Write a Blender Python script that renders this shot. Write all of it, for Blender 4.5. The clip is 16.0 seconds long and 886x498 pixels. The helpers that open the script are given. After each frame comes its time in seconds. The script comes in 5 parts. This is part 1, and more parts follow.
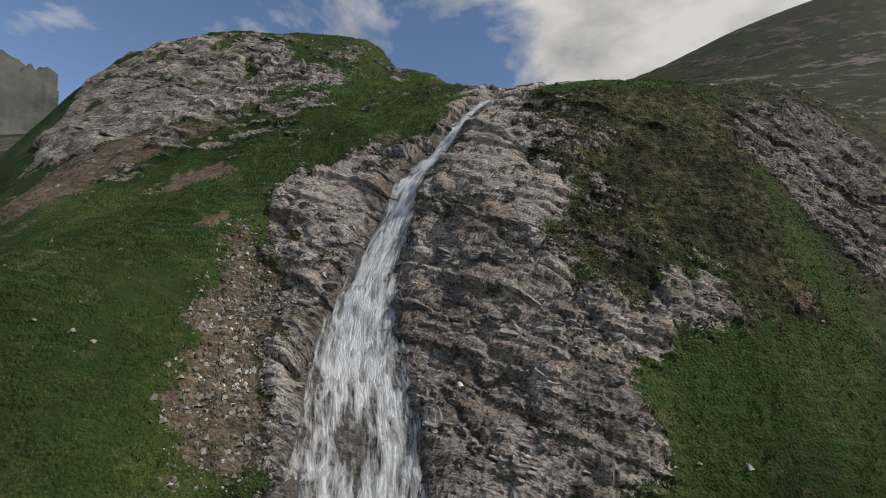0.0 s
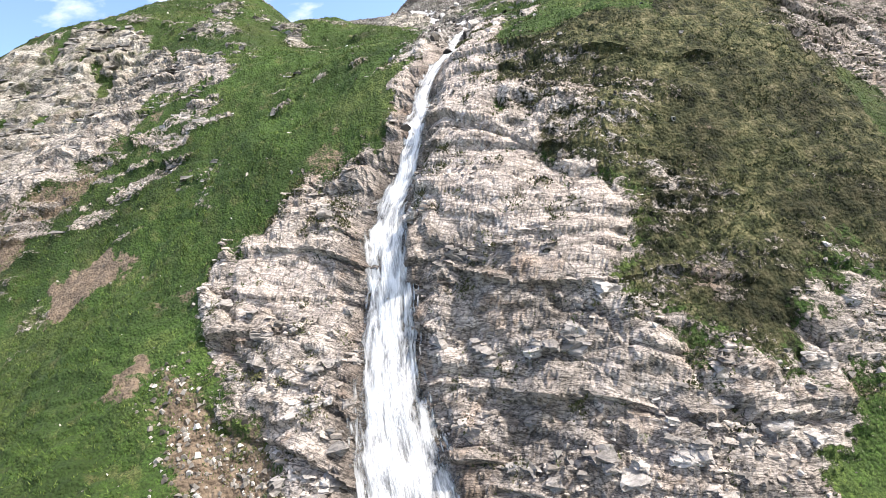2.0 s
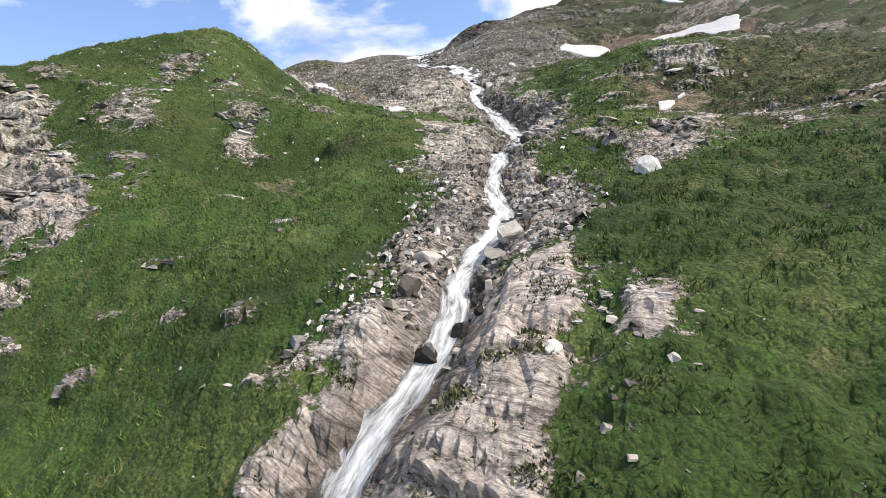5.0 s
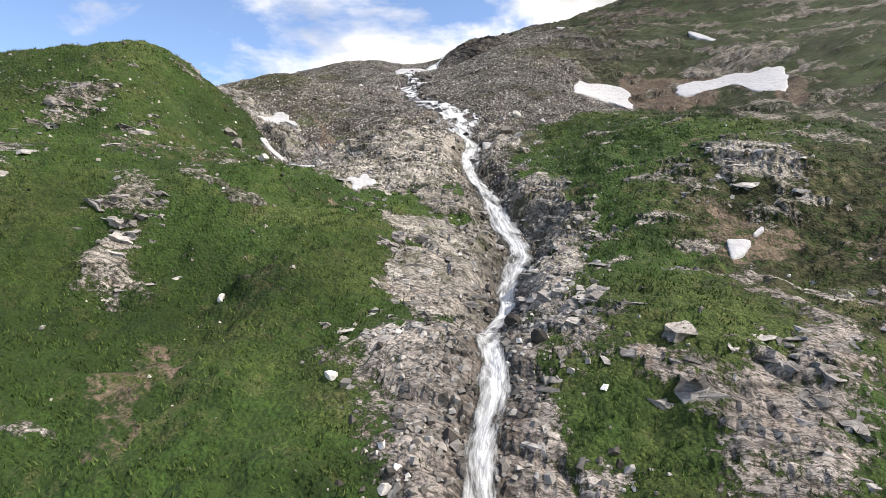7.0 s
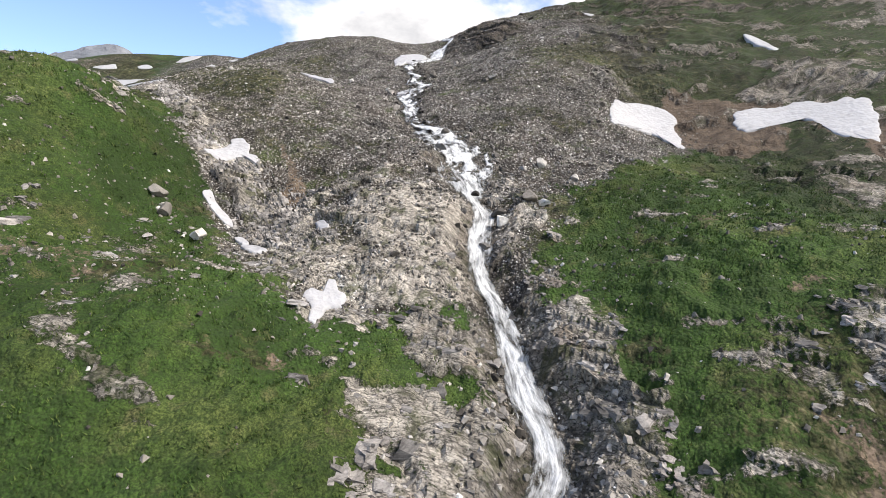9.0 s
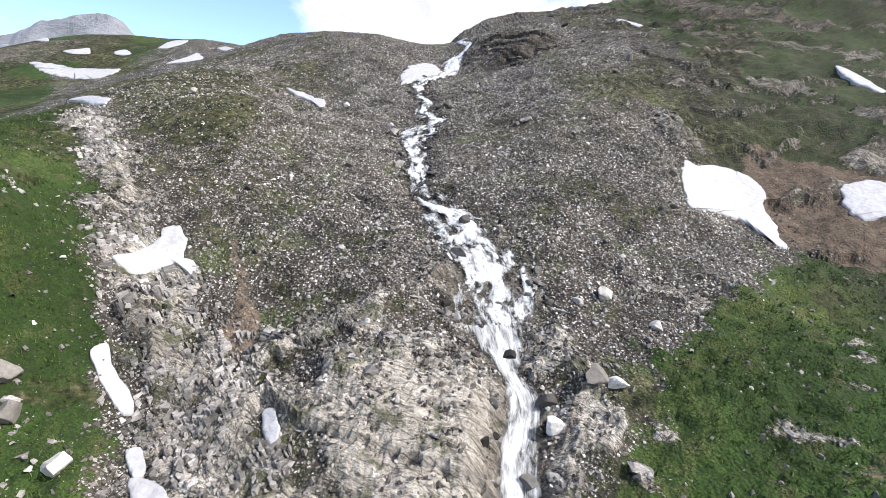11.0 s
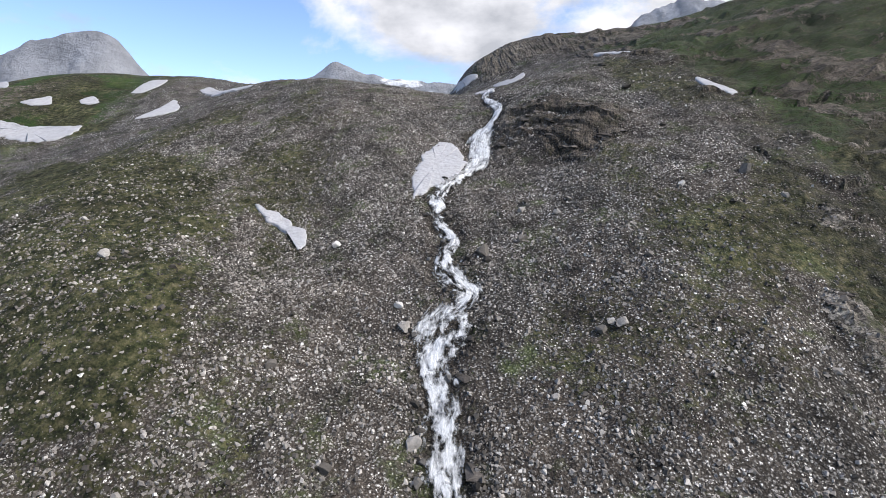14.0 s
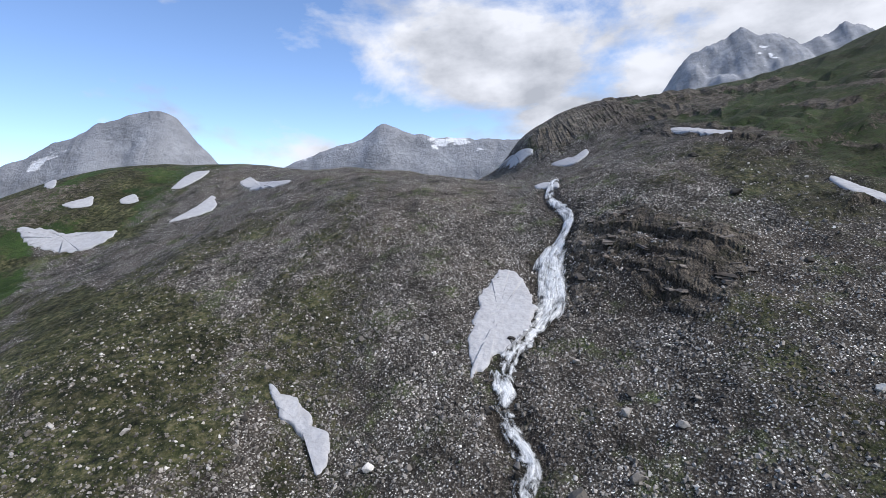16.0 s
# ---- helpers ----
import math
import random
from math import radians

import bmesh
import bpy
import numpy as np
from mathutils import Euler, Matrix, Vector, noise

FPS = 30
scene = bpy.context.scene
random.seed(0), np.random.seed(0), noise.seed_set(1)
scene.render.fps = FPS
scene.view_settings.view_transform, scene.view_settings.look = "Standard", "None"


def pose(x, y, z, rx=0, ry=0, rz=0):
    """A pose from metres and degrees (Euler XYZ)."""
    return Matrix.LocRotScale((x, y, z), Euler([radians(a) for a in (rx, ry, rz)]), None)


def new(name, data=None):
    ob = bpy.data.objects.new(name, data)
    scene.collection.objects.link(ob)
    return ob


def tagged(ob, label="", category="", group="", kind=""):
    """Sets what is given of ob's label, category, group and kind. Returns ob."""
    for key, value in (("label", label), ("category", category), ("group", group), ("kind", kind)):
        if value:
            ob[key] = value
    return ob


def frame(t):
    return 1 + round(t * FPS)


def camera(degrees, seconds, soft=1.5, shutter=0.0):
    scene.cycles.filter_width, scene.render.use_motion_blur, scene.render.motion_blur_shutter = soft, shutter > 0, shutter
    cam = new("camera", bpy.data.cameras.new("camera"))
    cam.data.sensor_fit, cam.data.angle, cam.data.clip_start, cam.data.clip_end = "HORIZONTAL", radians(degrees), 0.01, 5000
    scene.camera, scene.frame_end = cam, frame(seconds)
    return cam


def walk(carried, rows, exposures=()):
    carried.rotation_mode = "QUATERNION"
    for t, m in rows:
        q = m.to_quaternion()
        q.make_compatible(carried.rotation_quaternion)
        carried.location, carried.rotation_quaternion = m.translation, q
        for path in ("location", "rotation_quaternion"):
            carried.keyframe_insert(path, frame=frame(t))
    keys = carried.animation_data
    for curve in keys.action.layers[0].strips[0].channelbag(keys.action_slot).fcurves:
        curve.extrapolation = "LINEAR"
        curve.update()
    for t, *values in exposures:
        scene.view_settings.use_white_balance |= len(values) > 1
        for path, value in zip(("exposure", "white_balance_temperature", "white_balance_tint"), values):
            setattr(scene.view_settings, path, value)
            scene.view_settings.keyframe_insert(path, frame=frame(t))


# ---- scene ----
cam = camera(81.2, 16.0, soft=0.5)
PATH = [
    (0.0, -2.20, 1.82, 12.35, 97.98, -2.73, -3.51),
    (0.5, -3.95, 5.45, 15.71, 93.39, 1.72, -5.19),
    (1.0, -4.99, 9.09, 19.59, 89.76, 6.95, -6.55),
    (1.5, -5.27, 13.30, 23.64, 87.65, 11.81, -7.67),
    (2.0, -4.44, 18.13, 27.76, 87.10, 14.86, -8.08),
    (2.5, -2.44, 23.89, 31.75, 86.85, 15.54, -7.22),
    (3.0, -0.01, 29.60, 35.75, 86.94, 14.78, -6.01),
    (3.5, 2.62, 35.50, 39.36, 87.70, 13.13, -4.66),
    (4.0, 5.00, 40.92, 43.08, 88.30, 11.15, -3.85),
    (4.5, 7.30, 46.67, 46.62, 88.79, 9.61, -3.30),
    (5.0, 9.15, 51.63, 50.51, 88.61, 8.66, -2.90),
    (7.5, 13.63, 73.88, 68.02, 86.26, 3.54, -4.76),
    (8.0, 14.25, 78.00, 71.80, 84.90, 3.09, -4.69),
    (10.5, 15.68, 103.07, 87.39, 80.50, -0.64, -4.03),
    (11.0, 15.65, 108.40, 90.85, 80.06, -0.77, -3.88),
    (11.5, 15.63, 113.64, 94.14, 79.84, -0.84, -3.63),
    (12.0, 15.46, 119.04, 97.36, 80.05, -0.62, -3.25),
    (12.5, 15.23, 124.16, 100.64, 80.12, -0.38, -3.06),
    (13.0, 15.16, 129.08, 103.96, 79.81, -0.30, -2.94),
    (13.5, 15.29, 133.88, 107.10, 79.39, 0.12, -2.72),
    (14.0, 15.35, 138.63, 110.12, 79.14, 0.38, -2.60),
    (14.5, 15.38, 143.42, 113.14, 79.27, 0.92, -2.54),
    (15.0, 15.60, 148.12, 116.06, 80.00, 1.52, -2.35),
    (15.5, 15.41, 152.79, 119.06, 81.49, 2.01, -1.09),
    (16.0, 14.96, 157.32, 121.76, 84.12, 2.78, 2.75),
]
walk(cam, [(t, pose(*row)) for t, *row in PATH],
     [(0.0, -0.85, 6750, 10), (0.5, 0.0, 6700, 11), (1.0, 0.8, 6750, 12), (1.5, 1.0, 6750, 13), (2.5, 0.85, 6750, 12), (3.5, 0.6, 6750, 12), (5.0, 0.42, 6750, 12),
      (8.0, 0.2, 6750, 12), (10.5, 0.35, 6400, 13), (11.0, 0.42, 6350, 13), (11.5, 0.24, 6320, 13), (12.0, 0.08, 6300, 13), (12.5, 0.0, 6300, 13), (13.5, -0.15, 6250, 13), (14.5, 0.0, 6250, 14), (15.0, 0.08, 6250, 14), (16.0, -0.3, 6000, 13)])

# ---- light: bright broken cloud, the sun veiled, high behind the camera ----
SUN_TURN, SUN_RISE = radians(112), radians(44)
world = bpy.data.worlds.new("sky")
scene.world = world
world.use_nodes = True
wn, wl = world.node_tree.nodes, world.node_tree.links
wn.clear()


def wnode(kind, **values):
    n = wn.new(kind)
    for k, v in values.items():
        n.inputs[k].default_value = v
    return n


w_out, w_bg = wn.new("ShaderNodeOutputWorld"), wn.new("ShaderNodeBackground")
w_sky = wn.new("ShaderNodeTexSky")
w_sky.sky_type, w_sky.sun_disc = "NISHITA", False
w_sky.sun_elevation, w_sky.sun_rotation, w_sky.altitude = SUN_RISE, SUN_TURN, 2200
w_dir = wn.new("ShaderNodeTexCoord")
w_stretch = wn.new("ShaderNodeMapping")
w_stretch.inputs["Scale"].default_value = (1.0, 1.0, 1.9)
w_noise = wnode("ShaderNodeTexNoise", Scale=3.1, Detail=9.0, Roughness=0.56, Distortion=0.25)
w_soft = wnode("ShaderNodeTexNoise", Scale=5.5, Detail=6.0, Roughness=0.55)
w_split = wn.new("ShaderNodeSeparateXYZ")
w_side = wn.new("ShaderNodeMath")
w_side.operation = "MULTIPLY_ADD"
w_side.inputs[1].default_value, w_side.inputs[2].default_value = 0.30, 0.05
w_add = wn.new("ShaderNodeMath")
w_ramp = wn.new("ShaderNodeValToRGB")
w_ramp.color_ramp.elements[0].position, w_ramp.color_ramp.elements[1].position = 0.47, 0.60
w_shade = wn.new("ShaderNodeValToRGB")
w_shade.color_ramp.elements[0].position, w_shade.color_ramp.elements[1].position = 0.35, 0.6
w_shade.color_ramp.elements[0].color = (13.5, 13.9, 14.5, 1)
w_shade.color_ramp.elements[1].color = (25, 25, 25, 1)
w_mix = wn.new("ShaderNodeMixRGB")
wl.new(w_dir.outputs["Generated"], w_stretch.inputs[0])
wl.new(w_stretch.outputs[0], w_noise.inputs["Vector"])
wl.new(w_stretch.outputs[0], w_soft.inputs["Vector"])
wl.new(w_dir.outputs["Generated"], w_split.inputs[0])
wl.new(w_split.outputs["X"], w_side.inputs[0])
wl.new(w_noise.outputs["Fac"], w_add.inputs[0])
wl.new(w_side.outputs[0], w_add.inputs[1])
wl.new(w_add.outputs[0], w_ramp.inputs["Fac"])
wl.new(w_soft.outputs["Fac"], w_shade.inputs["Fac"])
wl.new(w_ramp.outputs["Color"], w_mix.inputs["Fac"])
w_haze = wn.new("ShaderNodeMixRGB")
w_haze.blend_type, w_haze.inputs["Fac"].default_value, w_haze.inputs["Color2"].default_value = "MULTIPLY", 1.0, (4.7, 4.85, 5.1, 1)
wl.new(w_sky.outputs[0], w_haze.inputs["Color1"])
wl.new(w_haze.outputs[0], w_mix.inputs["Color1"])
wl.new(w_shade.outputs["Color"], w_mix.inputs["Color2"])
wl.new(w_mix.outputs[0], w_bg.inputs["Color"])
w_bg.inputs["Strength"].default_value = 0.046
wl.new(w_bg.outputs[0], w_out.inputs["Surface"])

sun = new("sun", bpy.data.lights.new("sun", "SUN"))
sun.data.energy, sun.data.angle, sun.data.color = 4.7, radians(2.5), (1.0, 0.96, 0.9)
toward = Vector((math.sin(SUN_TURN) * math.cos(SUN_RISE), math.cos(SUN_TURN) * math.cos(SUN_RISE), math.sin(SUN_RISE)))
sun.matrix_world = Matrix.Translation((0, 0, 300)) @ toward.to_track_quat("Z", "Y").to_matrix().to_4x4()


# ---- materials ----
def material(name):
    m = bpy.data.materials.new(name)
    m.use_nodes = True
    t = m.node_tree
    t.nodes.clear()
    out = t.nodes.new("ShaderNodeOutputMaterial")
    return m, t, out


class Nodes:
    """A short way to wire a node tree."""

    def __init__(self, tree):
        self.t = tree

    def add(self, kind, *links, **values):
        n = self.t.nodes.new("ShaderNode" + kind)
        for k, v in values.items():
            if k == "attribute_name":
                n.attribute_name = v
            elif k == "uv_map":
                n.uv_map = v
            elif k == "feature":
                n.feature = v
            else:
                n.inputs[k].default_value = v
        for socket, source in links:
            self.t.links.new(source, n.inputs[socket])
        return n

    def noise(self, vector, scale, detail=4.0, rough=0.55, distort=0.0):
        return self.add("TexNoise", ("Vector", vector), Scale=scale, Detail=detail, Roughness=rough, Distortion=distort).outputs["Fac"]

    def ramp(self, fac, *stops):
        n = self.add("ValToRGB", ("Fac", fac))
        e = n.color_ramp.elements
        while len(e) < len(stops):
            e.new(0.5)
        for el, (p, c) in zip(e, stops):
            el.position = p
            el.color = (c, c, c, 1) if isinstance(c, (int, float)) else (*c, 1)
        return n.outputs["Color"]

    def mix(self, fac, a, b, mode="MIX"):
        n = self.add("MixRGB")
        n.blend_type = mode
        for key, v in (("Fac", fac), ("Color1", a), ("Color2", b)):
            if isinstance(v, (int, float)):
                n.inputs[key].default_value = v if key == "Fac" else (v, v, v, 1)
            elif isinstance(v, tuple):
                n.inputs[key].default_value = (*v, 1)
            else:
                self.t.links.new(v, n.inputs[key])
        return n.outputs["Color"]

    def math(self, op, a, b=0.0, clamp=False):
        n = self.add("Math")
        n.operation, n.use_clamp = op, clamp
        for i, v in enumerate((a, b)):
            if isinstance(v, (int, float)):
                n.inputs[i].default_value = v
            else:
                self.t.links.new(v, n.inputs[i])
        return n.outputs[0]


def stretched(N, source, scale, turn=(0, 0, 0)):
    n = N.add("Mapping", ("Vector", source))
    n.inputs["Scale"].default_value, n.inputs["Rotation"].default_value = scale, turn
    return n.outputs[0]


def rock_colour(N, at, beds=None, depth=0.8):
    """Pinkish grey gneiss: pale weathered faces, rust, dark lichen and cracks along the beds."""
    beds = beds or stretched(N, at, (0.4, 0.4, 1.6), (0, 0.30, 0))
    colour = N.ramp(N.noise(at, 0.14, 6, 0.6), (0.3, (0.215, 0.196, 0.180)), (0.46, (0.39, 0.345, 0.310)), (0.58, (0.52, 0.460, 0.415)), (0.72, (0.58, 0.555, 0.53)))
    colour = N.mix(1.0, colour, N.ramp(N.noise(beds, 1.1, 9, 0.72), (0.32, 0.30), (0.44, 0.84), (0.58, 1.18), (0.72, 1.42)), "MULTIPLY")
    rust = N.ramp(N.noise(at, 0.30, 6, 0.6, 0.6), (0.55, 0.0), (0.72, 0.55))
    colour = N.mix(rust, colour, (0.33, 0.20, 0.115))
    lichen = N.ramp(N.noise(at, 1.3, 9, 0.75), (0.57, 0.0), (0.70, 0.5))
    colour = N.mix(lichen, colour, (0.060, 0.060, 0.052))
    leaf = stretched(N, beds, (0.9, 0.9, 3.4))
    colour = N.mix(0.9, colour, N.ramp(N.noise(leaf, 1.9, 8, 0.74, 0.12), (0.33, 0.22), (0.43, 0.80), (0.55, 1.08), (0.70, 1.30)), "MULTIPLY")
    crack = N.ramp(N.noise(beds, 2.4, 5, 0.6, 0.3), (0.465, 0.0), (0.492, 1.0), (0.508, 1.0), (0.535, 0.0))
    return N.mix(N.math("MULTIPLY", crack, depth), colour, (0.030, 0.027, 0.025))


def stone_bump(N, at, strength, reach):
    h = N.math("ADD", N.noise(at, 1.3, 8, 0.65), N.math("MULTIPLY", N.noise(at, 7.0, 6, 0.65), 0.35))
    return N.add("Bump", ("Height", h), Strength=strength, Distance=reach).outputs["Normal"]


def make_ground_material():
    m, t, out = material("mountain_ground")
    N = Nodes(t)
    at = N.add("NewGeometry").outputs["Position"]
    share = N.add("Attribute", attribute_name="cover")
    split = N.add("SeparateColor", ("Color", share.outputs["Color"]))
    extra = N.add("SeparateColor", ("Color", N.add("Attribute", attribute_name="ground").outputs["Color"]))
    lay = N.add("CombineXYZ")
    where = N.add("SeparateXYZ", ("Vector", at))
    for i, (source, scale) in enumerate(((where.outputs[0], 0.45), (where.outputs[1], 0.6), (extra.outputs[2], 1.5))):
        t.links.new(N.math("MULTIPLY", source, scale), lay.inputs[i])
    beds = lay.outputs[0]
    fleck = N.noise(at, 3.2, 6, 0.65)
    patch = N.noise(beds, 0.9, 7, 0.65)

    def edge(s, soft=0.10, grain=2.2):
        v = N.math("ADD", s, N.math("MULTIPLY", N.math("SUBTRACT", N.math("ADD", N.math("MULTIPLY", fleck, 0.5), N.math("MULTIPLY", patch, 0.5)), 0.5), grain))
        return N.ramp(v, (0.5 - soft, 0.0), (0.5 + soft, 1.0))
    # turf
    turf = N.ramp(N.noise(at, 0.09, 6, 0.6), (0.34, (0.023, 0.045, 0.010)), (0.5, (0.050, 0.095, 0.019)), (0.64, (0.102, 0.128, 0.036)))
    turf = N.mix(N.ramp(N.noise(at, 1.7, 7, 0.7), (0.40, 0.8), (0.56, 0.0)), turf, (0.026, 0.048, 0.013))
    turf = N.mix(N.ramp(N.noise(at, 0.45, 6, 0.65), (0.55, 0.0), (0.70, 0.7)), turf, (0.150, 0.135, 0.062))
    turf = N.mix(N.ramp(N.noise(at, 9.0, 3, 0.6), (0.42, 0.8), (0.58, 0.0)), turf, (0.022, 0.036, 0.011))
    turf = N.mix(0.9, turf, N.ramp(N.noise(at, 0.035, 5, 0.6), (0.38, 0.60), (0.62, 1.3)), "MULTIPLY")
    # heath: dark dwarf shrubs and moss; its dark tone also stands for shade on the slope's sides
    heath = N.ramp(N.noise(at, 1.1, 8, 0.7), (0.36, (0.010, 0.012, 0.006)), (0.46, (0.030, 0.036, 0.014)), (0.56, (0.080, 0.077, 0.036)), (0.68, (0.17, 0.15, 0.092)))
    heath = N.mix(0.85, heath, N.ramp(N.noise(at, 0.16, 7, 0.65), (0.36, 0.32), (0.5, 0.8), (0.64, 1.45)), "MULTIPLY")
    # scree: stones of mixed grey and brown in dark grit, the gaps between them painted as shaded
    warped = N.add("MixRGB", ("Color1", at), ("Color2", N.add("TexNoise", ("Vector", at), Scale=1.2).outputs["Color"]), Fac=0.06).outputs[0]
    stones = N.add("TexVoronoi", ("Vector", warped), Scale=4.2, Randomness=1.0)
    small = N.add("TexVoronoi", ("Vector", warped), Scale=11.0, Randomness=1.0)
    tint = N.add("SeparateColor", ("Color", stones.outputs["Color"])).outputs[0]
    tint2 = N.add("SeparateColor", ("Color", small.outputs["Color"])).outputs[0]
    shade = N.ramp(tint, (0.0, (0.040, 0.037, 0.033)), (0.5, (0.13, 0.123, 0.112)), (0.85, (0.31, 0.298, 0.28)), (1.0, (0.66, 0.645, 0.62)))
    shade2 = N.ramp(tint2, (0.0, (0.026, 0.024, 0.021)), (0.6, (0.125, 0.118, 0.106)), (1.0, (0.54, 0.525, 0.50)))
    scree = N.mix(N.ramp(N.noise(at, 0.9, 5, 0.6), (0.42, 0.0), (0.58, 1.0)), shade, shade2)
    # shade between the stones, put into the colour
    scree = N.mix(N.ramp(stones.outputs["Distance"], (0.30, 0.0), (0.50, 0.95)), scree, (0.030, 0.026, 0.022))
    scree = N.mix(N.ramp(N.noise(at, 0.07, 5, 0.6), (0.42, 0.0), (0.60, 0.25)), scree, (0.090, 0.070, 0.055))
    scree = N.mix(N.ramp(N.noise(at, 0.16, 7, 0.7), (0.54, 0.0), (0.64, 0.75)), scree, (0.050, 0.064, 0.023))
    scree = N.mix(0.85, scree, N.ramp(tint2, (0.0, 0.40), (0.6, 0.95), (0.9, 1.5), (1.0, 2.4)), "MULTIPLY")
    scree = N.mix(1.0, scree, N.ramp(N.noise(at, 0.22, 7, 0.68), (0.34, 0.5), (0.5, 1.2), (0.66, 1.8)), "MULTIPLY")
    soil = N.ramp(N.noise(at, 1.4, 7, 0.65), (0.3, (0.070, 0.053, 0.040)), (0.7, (0.24, 0.182, 0.132)))
    rock = rock_colour(N, at, beds)
    clean = N.ramp(N.noise(beds, 1.6, 9, 0.7), (0.34, (0.13, 0.11, 0.10)), (0.45, (0.42, 0.36, 0.32)), (0.60, (0.66, 0.58, 0.52)))
    clean = N.mix(N.ramp(N.noise(at, 0.8, 8, 0.7), (0.54, 0.0), (0.68, 0.7)), clean, (0.17, 0.165, 0.14))
    clean = N.mix(0.85, clean, N.ramp(N.noise(stretched(N, beds, (0.9, 0.9, 3.4)), 1.9, 8, 0.74, 0.12), (0.36, 0.22), (0.44, 0.80), (0.58, 1.10)), "MULTIPLY")
    rock = N.mix(N.math("MULTIPLY", share.outputs["Alpha"], 0.85), rock, clean)
    rock = N.mix(0.8, rock, N.ramp(N.noise(at, 4.5, 9, 0.78), (0.36, 0.42), (0.5, 1.0), (0.64, 1.4)), "MULTIPLY")
    # the beds above the lip are greyer, with moss between them
    high = N.ramp(N.math("MULTIPLY", where.outputs[1], 0.005), (0.46, 0.0), (0.58, 1.0))
    grey = N.mix(1.0, N.mix(0.5, rock, N.add("RGBToBW", ("Color", rock)).outputs[0]), (0.97, 0.95, 0.87), "MULTIPLY")
    grey = N.mix(N.ramp(N.noise(at, 0.42, 7, 0.68, 0.4), (0.52, 0.0), (0.60, 0.75)), grey, (0.062, 0.070, 0.030))
    rock = N.mix(high, rock, grey)
    # dark schist round the upper fall and the ridge
    schist = N.ramp(N.math("MULTIPLY", where.outputs[1], 0.004), (0.76, 0.0), (0.85, 1.0))
    rock = N.mix(schist, rock, N.mix(1.0, rock, (0.50, 0.47, 0.44), "MULTIPLY"))
    bent = N.add("MixRGB", ("Color1", beds), ("Color2", N.add("TexNoise", ("Vector", beds), Scale=0.8, Detail=4.0).outputs["Color"]), Fac=0.16).outputs[0]
    for size, deep in ((0.75, 0.55), (1.9, 0.30)):
        joint = N.add("TexVoronoi", ("Vector", bent), feature="DISTANCE_TO_EDGE", Scale=size, Randomness=1.0).outputs["Distance"]
        rock = N.mix(N.ramp(joint, (0.0, deep), (0.018, deep * 0.7), (0.035, 0.0)), rock, (0.030, 0.027, 0.024))
    colour = N.mix(edge(split.outputs[1]), turf, scree)
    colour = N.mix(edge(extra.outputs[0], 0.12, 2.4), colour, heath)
    colour = N.mix(edge(split.outputs[2]), colour, soil)
    stony = edge(N.math("ADD", N.math("MULTIPLY", split.outputs[0], 0.74), 0.05), 0.07, 2.2)
    colour = N.mix(stony, colour, rock)
    # darkens wet rock; on the eastern slope the same mask is painted shade
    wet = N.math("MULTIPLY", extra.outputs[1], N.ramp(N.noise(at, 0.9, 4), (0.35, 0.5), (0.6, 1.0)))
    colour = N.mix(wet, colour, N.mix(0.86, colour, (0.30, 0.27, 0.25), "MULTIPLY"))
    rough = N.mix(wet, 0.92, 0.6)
    h = N.math("ADD", N.math("MULTIPLY", N.noise(at, 1.2, 9, 0.68), 0.7), N.math("MULTIPLY", N.noise(at, 6.0, 6, 0.7), 0.35))
    loose = N.math("MULTIPLY", N.math("SUBTRACT", 1.0, stony), -0.5)
    h = N.math("ADD", h, N.math("MULTIPLY", stones.outputs["Distance"], loose))
    h = N.math("ADD", h, N.math("MULTIPLY", N.math("MULTIPLY", stony, N.noise(stretched(N, beds, (0.9, 0.9, 3.4)), 1.9, 8, 0.74, 0.12)), 0.7))
    bump = N.add("Bump", ("Height", h), Strength=0.9, Distance=0.34).outputs["Normal"]
    b = N.add("BsdfPrincipled", ("Base Color", colour), ("Roughness", rough), ("Normal", bump))
    b.inputs["Specular IOR Level"].default_value = 0.2
    t.links.new(b.outputs[0], out.inputs["Surface"])
    return m


def make_stone_material(name, per_object, darker=1.0, pale=(0.35, 0.68, 0.86)):
    m, t, out = material(name)
    N = Nodes(t)
    at = N.add("NewGeometry").outputs["Position"]
    chance = N.add("ObjectInfo").outputs["Random"] if per_object else N.add("NewGeometry").outputs["Random Per Island"]
    k = darker
    base = N.ramp(chance, (0.0, (0.040 * k, 0.036 * k, 0.031 * k)), (pale[0], (0.135 * k, 0.122 * k, 0.108 * k)), (pale[1], (0.28 * k, 0.260 * k, 0.236 * k)),
                  (pale[2], (0.42 * k, 0.40 * k, 0.375 * k)), (1.0, (0.64 * k, 0.62 * k, 0.59 * k)))
    colour = N.mix(0.8, base, N.ramp(N.noise(at, 2.3, 8, 0.68), (0.3, 0.55), (0.7, 1.2)), "MULTIPLY")
    if not per_object:
        colour = N.mix(1.0, colour, N.ramp(N.noise(at, 0.22, 7, 0.68), (0.34, 0.55), (0.5, 1.12), (0.66, 1.6)), "MULTIPLY")
    colour = N.mix(N.ramp(N.noise(at, 5.0, 7, 0.7), (0.56, 0.0), (0.70, 0.6)), colour, (0.075, 0.072, 0.062))
    b = N.add("BsdfPrincipled", ("Base Color", colour), ("Normal", stone_bump(N, at, 0.6, 0.12)), Roughness=0.88)
    b.inputs["Specular IOR Level"].default_value = 0.3
    t.links.new(b.outputs[0], out.inputs["Surface"])
    return m


